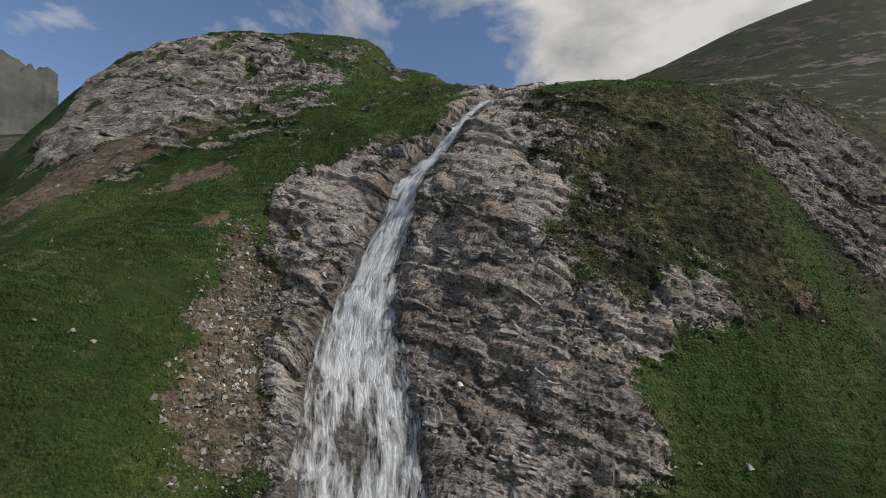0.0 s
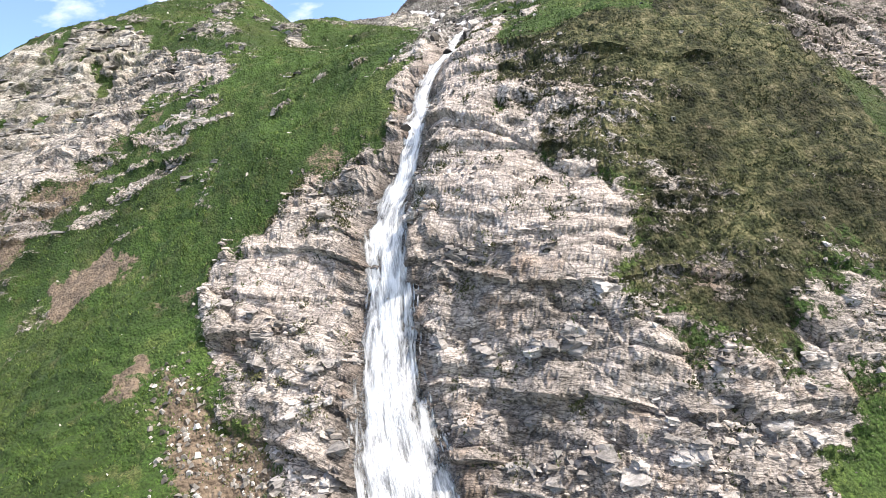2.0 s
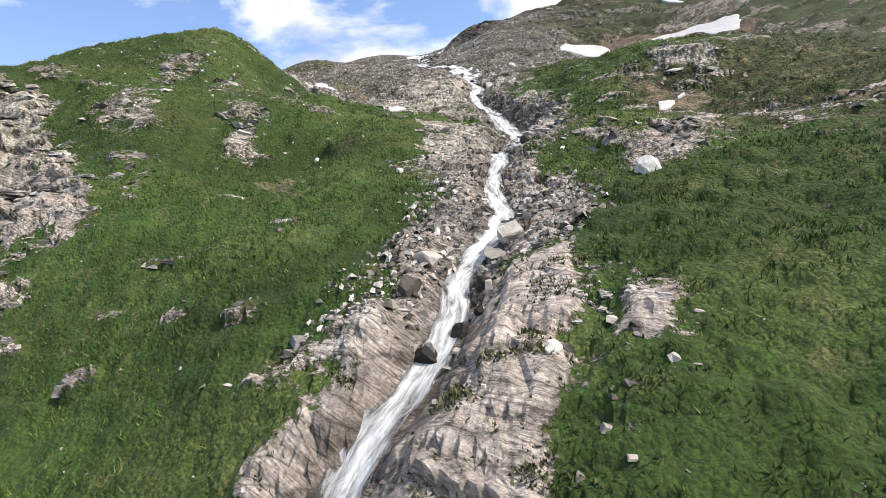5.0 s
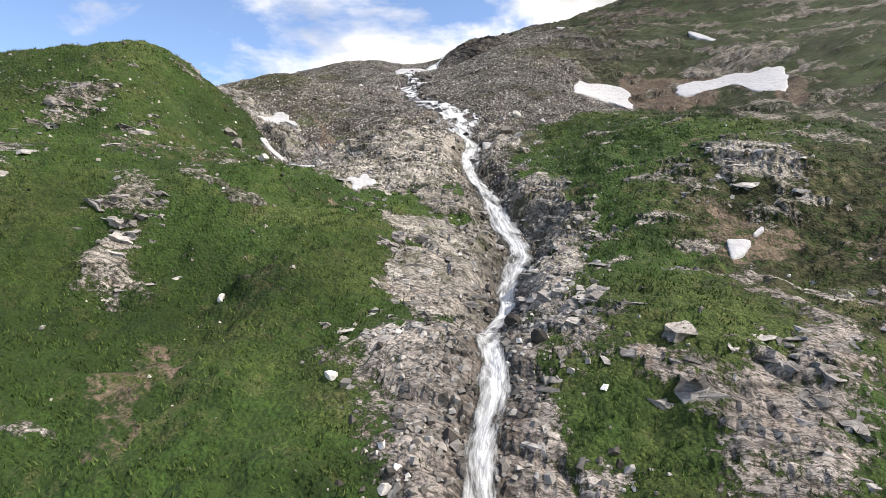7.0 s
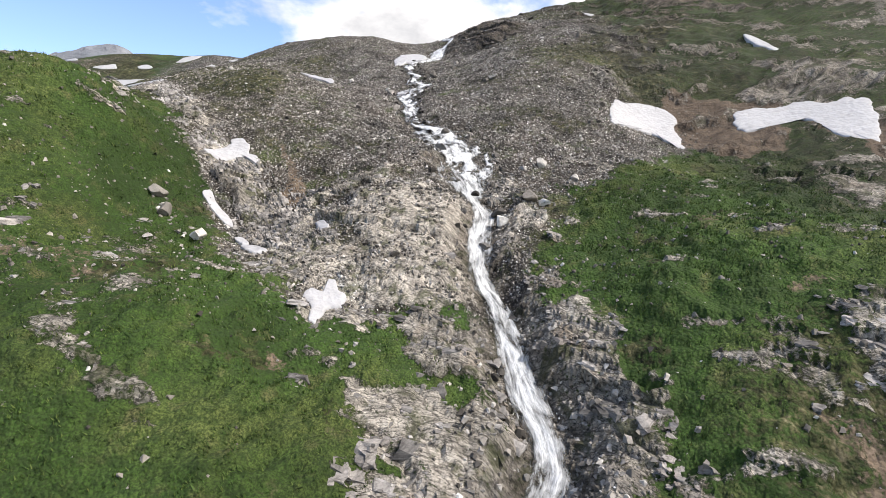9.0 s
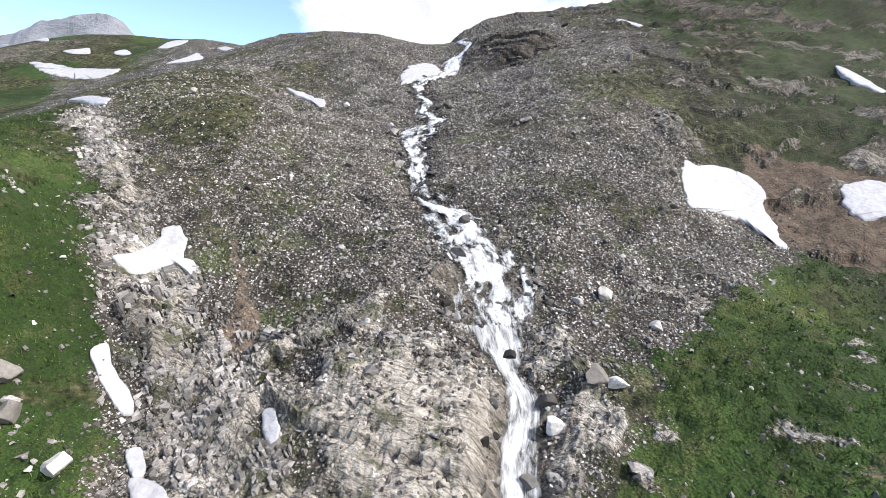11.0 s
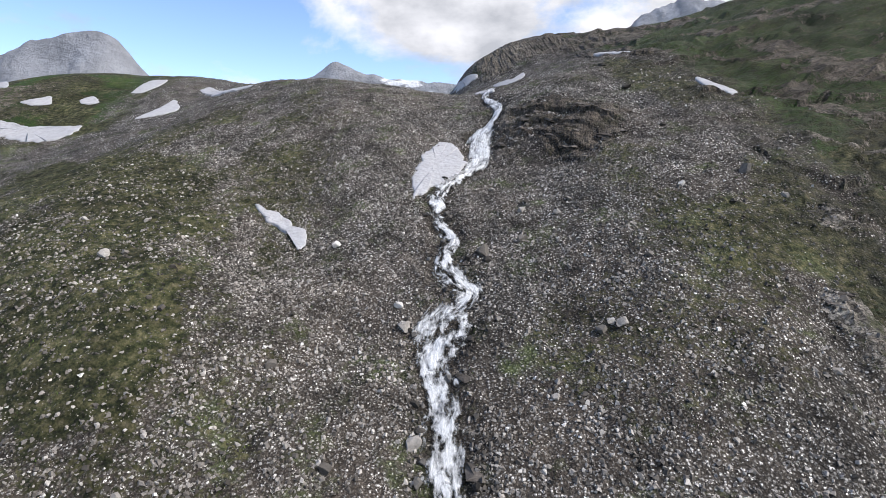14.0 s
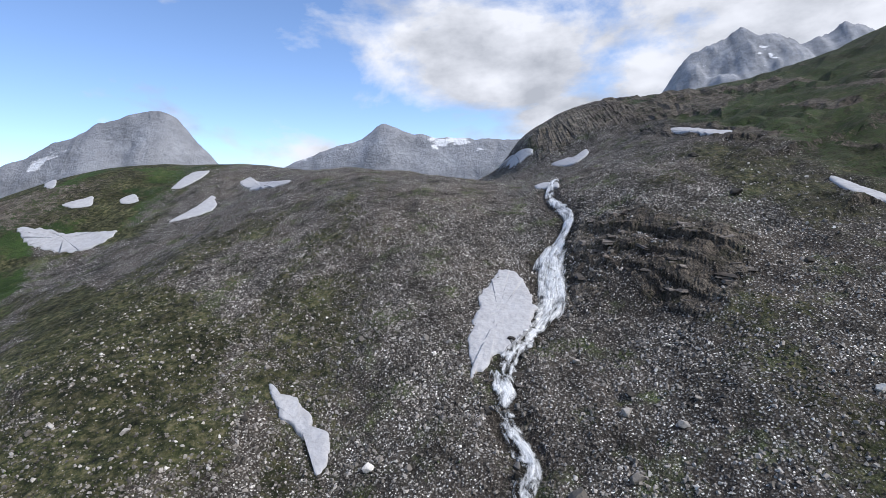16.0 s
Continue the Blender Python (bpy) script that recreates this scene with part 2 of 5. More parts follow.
def make_snow_material():
    m, t, out = material("old_snow")
    N = Nodes(t)
    at = N.add("NewGeometry").outputs["Position"]
    colour = N.ramp(N.noise(at, 0.9, 7, 0.65), (0.3, (0.34, 0.335, 0.345)), (0.6, (0.43, 0.43, 0.445)))
    colour = N.mix(N.ramp(N.noise(at, 2.2, 7, 0.7), (0.58, 0.0), (0.75, 0.35)), colour, (0.36, 0.31, 0.27))
    cups = N.add("TexVoronoi", ("Vector", at), Scale=1.6).outputs["Distance"]
    bump = N.add("Bump", ("Height", N.math("ADD", cups, N.noise(at, 3.0, 4))), Strength=0.5, Distance=0.18).outputs["Normal"]
    b = N.add("BsdfPrincipled", ("Base Color", colour), ("Normal", bump), Roughness=0.7)
    t.links.new(b.outputs[0], out.inputs["Surface"])
    return m


def make_water_material(name, thin, braid=0.0):
    """White water: foam in streaks along the flow, clear between them. UV holds metres across and along."""
    m, t, out = material(name)
    N = Nodes(t)
    uv = N.add("UVMap", uv_map="flow").outputs[0]
    side = N.add("SeparateColor", ("Color", N.add("Attribute", attribute_name="foam").outputs["Color"]))
    warp = N.add("MixRGB", ("Color1", uv), ("Color2", N.add("TexNoise", ("Vector", uv), Scale=0.45, Detail=3.0).outputs["Color"]), Fac=0.18).outputs[0]
    streaks = N.noise(stretched(N, warp, (3.0, 0.9, 1) if braid else (2.4, 0.30, 1)), 1.0, 9, 0.75, 0.6)
    lumps = N.noise(stretched(N, warp, (1.9, 1.1, 1) if braid else (1.5, 0.45, 1)), 1.0, 6, 0.65, 0.5)
    v = N.math("ADD", N.math("MULTIPLY", N.math("SUBTRACT", streaks, 0.5), 1.7), N.math("MULTIPLY", N.math("SUBTRACT", lumps, 0.5), 2.0))
    if braid:
        arms = N.noise(stretched(N, warp, (0.9, 0.34, 1)), 1.0, 3, 0.5, 0.8)
        v = N.math("ADD", v, N.math("MULTIPLY", N.math("SUBTRACT", arms, 0.5), braid))
    v = N.math("ADD", v, side.outputs[0])
    foam = N.ramp(N.math("ADD", v, 0.15), (0.0, 0.0), (0.25, 0.62), (0.6, 1.0))
    film = N.ramp(N.math("ADD", v, 0.3), (0.0, 0.0), (0.3, 0.25 if thin else 0.6))
    threads = N.noise(stretched(N, warp, (7.0, 0.7, 1)), 1.0, 6, 0.7, 0.3)
    white = N.ramp(threads, (0.36, (0.46, 0.48, 0.50)), (0.60, (0.74, 0.75, 0.76)))
    bump = N.add("Bump", ("Height", v), Strength=0.6, Distance=0.25).outputs["Normal"]
    froth = N.add("BsdfPrincipled", ("Base Color", white), ("Normal", bump), Roughness=0.55)
    clear = N.add("BsdfPrincipled", ("Normal", bump), Roughness=0.12)
    clear.inputs["Base Color"].default_value = (0.055, 0.060, 0.058, 1)
    body = N.add("MixShader", (0, foam), (1, clear.outputs[0]), (2, froth.outputs[0]))
    gone = N.add("BsdfTransparent")
    solid = N.math("MAXIMUM", foam, film)
    mixed = N.add("MixShader", (0, solid), (1, gone.outputs[0]), (2, body.outputs[0]))
    t.links.new(mixed.outputs[0], out.inputs["Surface"])
    return m


def make_blade_material(name, low, mid, high):
    m, t, out = material(name)
    N = Nodes(t)
    at = N.add("NewGeometry")
    colour = N.ramp(at.outputs["Random Per Island"], (0.0, low), (0.55, mid), (1.0, high))
    colour = N.mix(0.7, colour, N.ramp(N.noise(at.outputs["Position"], 0.25, 5), (0.32, 0.5), (0.66, 1.45)), "MULTIPLY")
    b = N.add("BsdfPrincipled", ("Base Color", colour), Roughness=0.75)
    b.inputs["Specular IOR Level"].default_value = 0.2
    t.links.new(b.outputs[0], out.inputs["Surface"])
    return m


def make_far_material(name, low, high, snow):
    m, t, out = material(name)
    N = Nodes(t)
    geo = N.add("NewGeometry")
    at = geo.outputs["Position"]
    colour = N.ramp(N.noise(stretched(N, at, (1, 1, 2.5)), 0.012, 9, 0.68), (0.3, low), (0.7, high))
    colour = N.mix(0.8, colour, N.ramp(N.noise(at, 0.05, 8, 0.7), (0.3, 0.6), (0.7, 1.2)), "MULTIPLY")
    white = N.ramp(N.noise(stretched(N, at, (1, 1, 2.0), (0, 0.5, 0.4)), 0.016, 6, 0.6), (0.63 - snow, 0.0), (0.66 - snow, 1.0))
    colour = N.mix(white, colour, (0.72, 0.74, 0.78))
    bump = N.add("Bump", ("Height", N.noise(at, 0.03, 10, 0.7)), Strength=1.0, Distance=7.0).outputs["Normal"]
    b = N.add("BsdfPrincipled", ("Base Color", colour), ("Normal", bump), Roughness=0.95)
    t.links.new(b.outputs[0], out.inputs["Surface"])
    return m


GROUND = make_ground_material()
BOULDER = make_stone_material("boulder_stone", True, 1.0, (0.4, 0.8, 0.97))
def make_slab_material(name, per_object, tone=(0.52, 0.80, 1.1), grey=0.0):
    m, t, out = material(name)
    N = Nodes(t)
    geo = N.add("NewGeometry")
    at = geo.outputs["Position"]
    shade = N.ramp(N.add("ObjectInfo").outputs["Random"] if per_object else geo.outputs["Random Per Island"], (0.0, tone[0]), (0.5, tone[1]), (1.0, tone[2]))
    stone = rock_colour(N, at, None, 0.3)
    stone = N.mix(grey, stone, N.add("RGBToBW", ("Color", stone)).outputs[0])
    colour = N.mix(1.0, stone, shade, "MULTIPLY")
    b = N.add("BsdfPrincipled", ("Base Color", colour), ("Normal", stone_bump(N, at, 0.7, 0.15)), Roughness=0.88)
    b.inputs["Specular IOR Level"].default_value = 0.3
    t.links.new(b.outputs[0], out.inputs["Surface"])
    return m


LEDGE = make_slab_material("ledge_rock", False)
GREY_LEDGE = make_slab_material("grey_ledge_rock", False, (0.24, 0.52, 0.92), 0.6)
DARK_LEDGE = make_slab_material("dark_ledge_rock", False, (0.12, 0.22, 0.42))
OUTCROP = make_slab_material("outcrop_rock", True, (0.42, 0.66, 0.95), 0.45)
RUBBLE = make_stone_material("rubble_stone", False, 0.95, (0.22, 0.72, 0.93))
PEBBLE = make_stone_material("scree_stone", False, 1.12, (0.40, 0.86, 0.985))
WET_STONE = make_stone_material("wet_stone", True, 0.36)
PALE_STONE = make_stone_material("pale_stone", True, 1.25, (0.02, 0.12, 0.5))
BROWN_STONE = make_stone_material("brown_stone", True, 0.85, (0.3, 0.9, 0.97))
SNOW = make_snow_material()
WATER = make_water_material("white_water", False)
BRAIDED = make_water_material("braided_water", False, 3.2)
THREADS = make_water_material("water_threads", True)
BLADES = make_blade_material("grass_blades", (0.022, 0.046, 0.010), (0.058, 0.102, 0.022), (0.115, 0.148, 0.040))
SHRUBS = make_blade_material("heath_leaves", (0.030, 0.038, 0.016), (0.070, 0.080, 0.032), (0.15, 0.14, 0.068))
# distance haze is put into this rock's colour: cool, lightened greys
HAZY_FAR_ROCK = make_far_material("hazy_far_rock", (0.20, 0.215, 0.245), (0.34, 0.355, 0.39), -0.025)
NEAR_WALL = make_far_material("valley_wall", (0.06, 0.075, 0.055), (0.15, 0.15, 0.145), -0.08)


# ---- noise ----
def scatter(ix, iy, seed):
    """A random number from 0 to 1 for each pair of whole numbers."""
    h = (ix.astype(np.int64) * 374761393 + iy.astype(np.int64) * 668265263 + seed * 974711) & 0xFFFFFFFF
    h = ((h ^ (h >> 13)) * 1274126177) & 0xFFFFFFFF
    h = ((h ^ (h >> 16)) * 2246822519) & 0xFFFFFFFF
    return ((h ^ (h >> 15)) & 0xFFFFFF) / float(0x1000000)


def smooth_noise(x, y, seed):
    """Smooth noise from -1 to 1, one swell to a unit."""
    ix, iy = np.floor(x), np.floor(y)
    fx, fy = x - ix, y - iy
    ux, uy = fx * fx * (3 - 2 * fx), fy * fy * (3 - 2 * fy)
    a, b = scatter(ix, iy, seed), scatter(ix + 1, iy, seed)
    c, d = scatter(ix, iy + 1, seed), scatter(ix + 1, iy + 1, seed)
    return 2 * (a + (b - a) * ux + (c - a) * uy + (a - b - c + d) * ux * uy) - 1


def rough_noise(x, y, octaves, seed):
    total, size, norm = 0.0, 1.0, 0.0
    for k in range(octaves):
        total = total + size * smooth_noise(x, y, seed + 17 * k)
        norm += size
        x, y, size = x * 2.03 + 5.2, y * 1.97 - 3.1, size * 0.5
    return total / norm


def cells(x, y, seed):
    """Broken ground: how far each point lies inside its cell's edge, and a random number for the cell."""
    ix, iy = np.floor(x), np.floor(y)
    near, second, which = np.full(x.shape, 9.0), np.full(x.shape, 9.0), np.zeros(x.shape)
    for dx in (-1, 0, 1):
        for dy in (-1, 0, 1):
            cx, cy = ix + dx, iy + dy
            d = np.hypot(cx + scatter(cx, cy, seed) - x, cy + scatter(cx, cy, seed + 5) - y)
            second = np.where(d < near, near, np.minimum(second, d))
            which = np.where(d < near, scatter(cx, cy, seed + 9), which)
            near = np.minimum(near, d)
    return second - near, which


def step(a, b, v):
    s = np.clip((v - a) / (b - a), 0, 1)
    return s * s * (3 - 2 * s)


# ---- relief: cross sections of the mountainside, west to east, in metres ----
XS = np.array([-900, -170, -105, -75, -60, -48, -36, -26, -17, -9, -2, 5, 12, 19, 26, 34, 43, 54, 70, 100, 170, 900], float)
STATIONS, RISES = [], []


def section(y, west, heights, east):
    STATIONS.append(float(y))
    RISES.append([west] + [float(h) for h in heights.split()] + [east])


section(-900, -220, "-180.0 -180.0 -180.0 -180.0 -180.0 -180.0 -180.0 -180.0 -180.0 -180.0 -180.0 -180.0 -180.0 -180.0 -180.0 -180.0 -180.0 -180.0 -180.0 -180.0", -150)
section(-200, -190, "-150.0 -130.0 -120.0 -115.0 -110.0 -105.0 -101.9 -99.9 -98.9 -97.9 -97.9 -97.9 -99.0 -100.0 -101.0 -102.0 -101.0 -98.0 -90.0 -65.0", 60)
section(-40, -140, "-78.4 -69.1 -64.8 -62.2 -59.9 -57.5 -55.8 -54.6 -53.9 -53.5 -53.5 -53.7 -54.0 -54.4 -55.0 -55.4 -55.4 -54.3 -48.9 -27.8", 150)
section(0, -130, "-58.4 -47.8 -43.1 -39.9 -36.2 -33.7 -33.3 -34.0 -34.9 -35.7 -36.4 -36.9 -36.9 -36.7 -36.7 -37.1 -37.7 -36.9 -30.1 -6.3", 170)
section(22, -124, "-46.9 -34.8 -26.1 -19.8 -13.9 -10.1 -10.7 -14.3 -18.1 -20.8 -21.5 -20.7 -19.1 -17.4 -16.2 -16.3 -18.1 -20.5 -18.1 8.0", 182)
section(32, -122, "-41.5 -28.7 -18.5 -11.1 -3.6 2.6 2.1 -2.6 -6.8 -8.8 -9.3 -8.7 -7.3 -5.5 -3.8 -4.7 -7.9 -12.2 -11.7 15.3", 187)
section(38, -120, "-38.1 -24.9 -14.1 -6.5 1.5 9.5 9.4 3.8 0.1 -1.0 -0.5 0.0 0.9 2.3 3.7 2.3 -1.8 -7.1 -7.5 19.9", 190)
section(43, -119, "-35.2 -21.8 -10.5 -3.1 5.0 13.6 14.0 8.1 5.3 5.5 7.3 8.9 9.0 9.7 10.4 8.4 3.3 -2.9 -3.6 23.9", 193)
section(48, -118, "-32.2 -18.7 -6.9 0.3 7.7 15.9 16.0 10.5 10.2 12.2 15.4 18.6 18.7 18.6 18.2 15.0 8.4 1.7 0.5 28.0", 196)
section(53, -116, "-29.2 -15.6 -3.3 3.7 10.1 17.4 17.8 14.1 15.7 19.3 23.9 27.4 28.4 28.7 27.1 22.2 14.0 6.8 5.1 32.2", 198)
section(58, -115, "-26.0 -12.7 0.2 7.1 12.9 19.5 21.0 20.2 22.0 26.1 31.1 34.0 36.5 37.7 35.4 29.6 20.4 13.1 10.1 36.4", 201)
section(64, -114, "-22.3 -9.4 4.5 11.5 16.9 22.7 25.7 27.7 29.8 33.3 37.5 40.4 43.0 44.4 42.7 38.2 30.8 22.5 16.9 41.6", 204)
section(71, -112, "-17.8 -5.6 9.7 17.0 22.1 26.8 30.7 35.1 38.2 40.5 43.4 45.5 47.2 48.1 48.0 46.8 44.0 35.2 25.3 47.5", 208)
section(79, -110, "-12.5 -1.1 16.0 24.2 29.0 33.0 37.5 41.8 44.5 47.4 48.8 49.1 49.6 50.4 51.5 52.4 52.9 47.4 34.7 54.3", 212)
section(88, -108, "-6.4 4.3 24.0 33.1 38.0 42.1 46.0 49.3 51.4 52.7 53.3 52.6 52.4 53.2 54.4 55.0 56.6 55.5 44.2 61.7", 216)
section(97, -105, "-0.1 10.9 33.1 43.1 48.5 51.7 55.2 58.5 58.2 56.7 57.2 56.8 57.0 58.9 58.0 56.9 58.9 60.0 52.2 68.8", 221)
section(106, -103, "6.5 19.7 44.6 51.9 55.6 58.8 63.6 65.3 61.5 60.4 61.5 59.1 58.6 60.3 60.4 60.7 63.3 63.6 58.9 75.4", 226)
section(115, -101, "13.1 29.5 58.8 63.2 65.6 67.5 71.8 71.9 69.3 68.4 66.4 63.9 61.9 62.8 65.9 68.9 68.8 67.2 64.5 81.6", 231)
section(124, -99, "19.3 38.6 71.4 77.3 79.8 78.4 77.8 75.5 73.5 71.9 69.6 67.7 67.0 67.6 70.2 72.9 72.6 70.4 69.6 87.3", 235)
section(134, -96, "25.8 46.3 77.2 82.6 85.3 87.0 86.7 84.3 76.3 73.0 72.5 73.0 72.6 72.1 72.9 74.2 74.7 73.6 75.4 93.1", 240)
section(144, -94, "32.1 51.7 78.7 84.1 87.6 91.1 92.0 90.1 82.5 75.7 75.5 78.5 78.2 77.2 77.8 78.0 77.1 77.3 81.7 98.5", 246)
section(155, -91, "38.8 57.1 79.8 85.2 88.9 91.9 92.4 89.1 84.2 83.4 83.0 83.1 83.0 83.2 83.8 82.8 80.5 81.7 88.7 104.5", 251)
section(168, -88, "46.6 63.9 81.0 86.5 89.9 92.2 92.1 90.9 91.0 90.5 89.6 88.9 89.2 90.1 91.3 91.0 86.4 87.3 95.6 112.3", 258)
section(182, -84, "55.0 70.6 83.1 87.9 91.7 94.5 95.9 97.4 98.3 96.4 94.6 93.7 94.3 95.5 98.0 99.5 98.1 98.5 101.6 122.2", 266)
section(198, -80, "64.6 77.9 87.2 91.9 95.8 98.9 101.1 101.8 101.1 98.9 99.1 99.8 100.6 101.6 104.2 107.2 107.8 108.8 110.9 135.5", 274)
section(214, -76, "73.9 85.3 92.3 97.0 101.3 104.6 105.9 105.3 105.0 105.2 106.8 107.3 106.9 107.1 108.6 112.4 115.1 116.4 121.3 149.9", 282)
section(230, -72, "83.1 92.7 97.7 101.7 105.3 108.3 109.7 110.1 111.5 113.1 114.1 113.6 112.3 112.8 115.5 119.0 121.6 123.6 130.6 164.0", 291)
section(247, -68, "92.1 100.1 103.1 106.6 109.5 112.7 115.1 116.2 118.8 120.6 120.9 120.1 119.0 119.1 121.9 124.7 127.4 130.1 138.4 176.2", 300)
section(265, -63, "100.4 107.7 108.7 112.1 114.8 118.7 122.4 124.1 125.5 125.9 125.2 124.1 122.9 122.6 124.4 127.2 130.5 133.8 143.4 182.1", 308)
section(290, -57, "110.2 120.5 119.8 121.7 122.5 126.6 128.9 129.5 129.0 128.2 127.1 126.0 124.7 123.9 125.2 129.4 134.3 138.9 148.1 183.8", 321)
section(330, -47, "121.1 136.7 135.7 135.4 133.7 132.2 130.9 130.3 126.4 124.6 123.7 123.8 125.1 128.1 138.4 144.0 148.3 149.9 152.9 171.8", 299)
section(400, -30, "117.8 124.4 121.8 120.1 118.6 117.5 117.2 117.6 118.6 120.1 122.3 125.0 128.0 131.2 135.1 140.2 145.3 150.4 157.6 166.4", 289)
section(620, 0, "88.5 90.3 90.0 89.8 89.7 89.8 90.1 90.4 92.8 95.2 97.5 100.7 103.9 108.1 112.4 117.9 123.1 131.0 132.7 150.5", 300)
section(1500, 60, "120.3 122.4 124.5 125.6 126.7 127.7 128.7 129.6 130.4 131.3 132.1 133.0 133.9 135.9 137.8 139.6 142.6 149.7 164.8 169.9", 300)
YS, ZS = np.array(STATIONS), np.array(RISES)


def slopes(v, h):
    """Tangents of a smooth curve through the rows of h at v."""
    d = (h[1:] - h[:-1]) / (v[1:] - v[:-1])[:, None]
    w0, w1 = (v[2:] - v[1:-1])[:, None], (v[1:-1] - v[:-2])[:, None]
    inner = (d[:-1] * w0 + d[1:] * w1) / (w0 + w1)
    return np.vstack([d[:1], inner, d[-1:]])


def hermite(v, q):
    """For points q between the stations v: the row below each, and the weights of its two ends and tangents."""
    i = np.clip(np.searchsorted(v, q) - 1, 0, len(v) - 2)
    w = v[i + 1] - v[i]
    s = np.clip((q - v[i]) / w, 0, 1)
    a, b, c, d = 2 * s**3 - 3 * s**2 + 1, s**3 - 2 * s**2 + s, -2 * s**3 + 3 * s**2, s**3 - s**2
    return i, a, b * w, c, d * w


def hill(x, y):
    """The smooth height of the mountainside at points x, y (arrays of one shape)."""
    shape = np.shape(x)
    x, y = np.ravel(np.asarray(x, float)), np.ravel(np.asarray(y, float))
    mx = slopes(XS, ZS.T).T
    my, mxy = slopes(YS, ZS), slopes(YS, mx)
    i, a, b, c, d = hermite(YS, y)
    j, e, f, g, h = hermite(XS, x)

    def along(r, m, k):
        return a * r[i, k] + b * m[i, k] + c * r[i + 1, k] + d * m[i + 1, k]
    z = e * along(ZS, my, j) + f * along(mx, mxy, j) + g * along(ZS, my, j + 1) + h * along(mx, mxy, j + 1)
    return z.reshape(shape)


# ---- cover: where rock, talus, scree, heath and bare soil lie, as outlines in the plan ----
REGIONS = []


def region(kind, share, outline):
    REGIONS.append((kind, share, np.array([[float(v) for v in p.split(",")] for p in outline.split()])))


region("rock", 1.12, "-10.9,38.2 -13.7,48.3 -17.7,55.9 -17.7,63.4 -12.1,65.7 -9.0,68.1 0.3,65.0 6.3,66.8 9.9,67.9 7.3,59.1 13.1,53.7 15.2,51.6 9.9,49.9 11.9,47.4 20.4,46.6 27.5,46.1 27.2,45.1 19.9,43.7 15.9,42.3 18.4,39.0 17.1,38.8")
region("talus", 1.00, "-16.9,35.7 -19.6,41.8 -20.6,47.4 -22.2,55.3 -21.3,59.9 -17.7,55.9 -13.7,48.3 -10.9,38.2")
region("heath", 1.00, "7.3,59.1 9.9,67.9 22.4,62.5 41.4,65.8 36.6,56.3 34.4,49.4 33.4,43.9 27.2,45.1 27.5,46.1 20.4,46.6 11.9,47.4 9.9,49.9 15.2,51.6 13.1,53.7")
region("rock", 0.85, "32.4,58.6 41.6,69.2 55.0,75.3 66.0,76.0 68.0,60.0 52.0,53.0 43.0,49.0 38.6,55.6")
region("soil", 1.00, "-37.8,73.9 -39.2,77.9 -36.3,79.5 -30.4,77.1 -28.4,73.5 -29.8,71.5 -34.4,72.9")
region("soil", 0.80, "-27.5,59.6 -26.5,60.7 -24.0,60.3 -21.3,59.9 -23.2,58.9")
region("soil", 0.80, "-30.3,47.1 -29.3,48.0 -28.9,45.3 -33.0,47.0 -35.0,50.0")
region("soil", 0.80, "31.6,46.1 32.9,46.0 33.3,45.6 31.5,45.0")
region("rock", 1.35, "-27.7,111.1 -20.1,100.3 -17.6,93.5 -27.9,98.2 -36.0,93.0 -50.0,94.0 -62.3,94.3 -74.0,98.0 -80.6,118.1 -75.0,128.0 -58.0,125.0 -46.0,122.5 -42.6,125.9 -35.7,121.1")
region("talus", 0.8, "-27.2,97.1 -36.0,93.0 -50.0,94.0 -62.3,94.3 -68.0,84.0 -60.0,78.0 -48.6,83.9 -37.8,89.6")
region("rock", 0.70, "-28.4,119.4 -19.5,121.9 -15.9,106.4 -23.9,109.2")
region("rock", 0.70, "-18.7,101.9 -12.9,101.9 -13.6,104.2 -17.4,97.3")
region("rock", 0.55, "-12.3,118.4 -5.1,115.1 -5.1,109.8 -10.8,108.3")
region("rock", 0.70, "-22.8,79.3 -20.0,76.8 -18.1,70.9 -19.3,71.4")
region("rock", 0.90, "-0.6,73.4 3.7,74.5 4.5,76.3 6.2,77.6 7.9,81.9 9.8,88.0 12.0,98.2 10.5,109.5 9.1,123.4 6.1,140.9 12.2,149.5 26.1,147.8 31.3,126.6 22.8,95.8 19.7,101.5 21.3,84.2 19.0,78.5 15.9,76.6 12.5,76.9 10.4,74.7 11.2,71.5 10.9,69.4")
region("rock", 0.75, "14.5,76.1 16.5,75.4 16.6,72.6 15.4,70.5 14.4,72.0")
region("rock", 0.80, "17.3,73.1 18.4,71.7 18.4,70.0 17.3,68.9 16.1,69.6")
region("rock", 0.60, "13.5,69.9 14.9,69.5 14.2,67.6 13.0,68.6")
region("rock", 0.75, "37.8,118.9 43.7,114.7 47.1,112.2 45.5,109.1 40.5,110.8 36.1,113.0")
region("rock", 0.85, "26.2,93.6 30.6,93.9 38.2,105.8 36.0,94.5 30.3,87.3 27.8,85.8 26.5,87.0 24.8,90.8")
region("rock", 0.60, "44.1,103.2 50.2,98.2 42.3,88.0 38.4,88.6")
region("soil", 0.45, "-4.5,103.3 -3.0,105.0 0.9,98.5 0.2,91.0 -3.5,99.8")
region("rock", 0.90, "-6.6,149.2 3.8,129.4 10.3,115.6 12.4,108.8 14.6,102.9 12.0,104.3 8.7,100.5 11.7,91.5 18.0,92.5 20.8,98.5 22.6,102.4 26.1,104.6 27.1,108.9 29.9,114.6 29.3,127.9 32.0,139.6 29.2,148.0 15.0,147.9 0.2,149.3 -12.9,151.2")
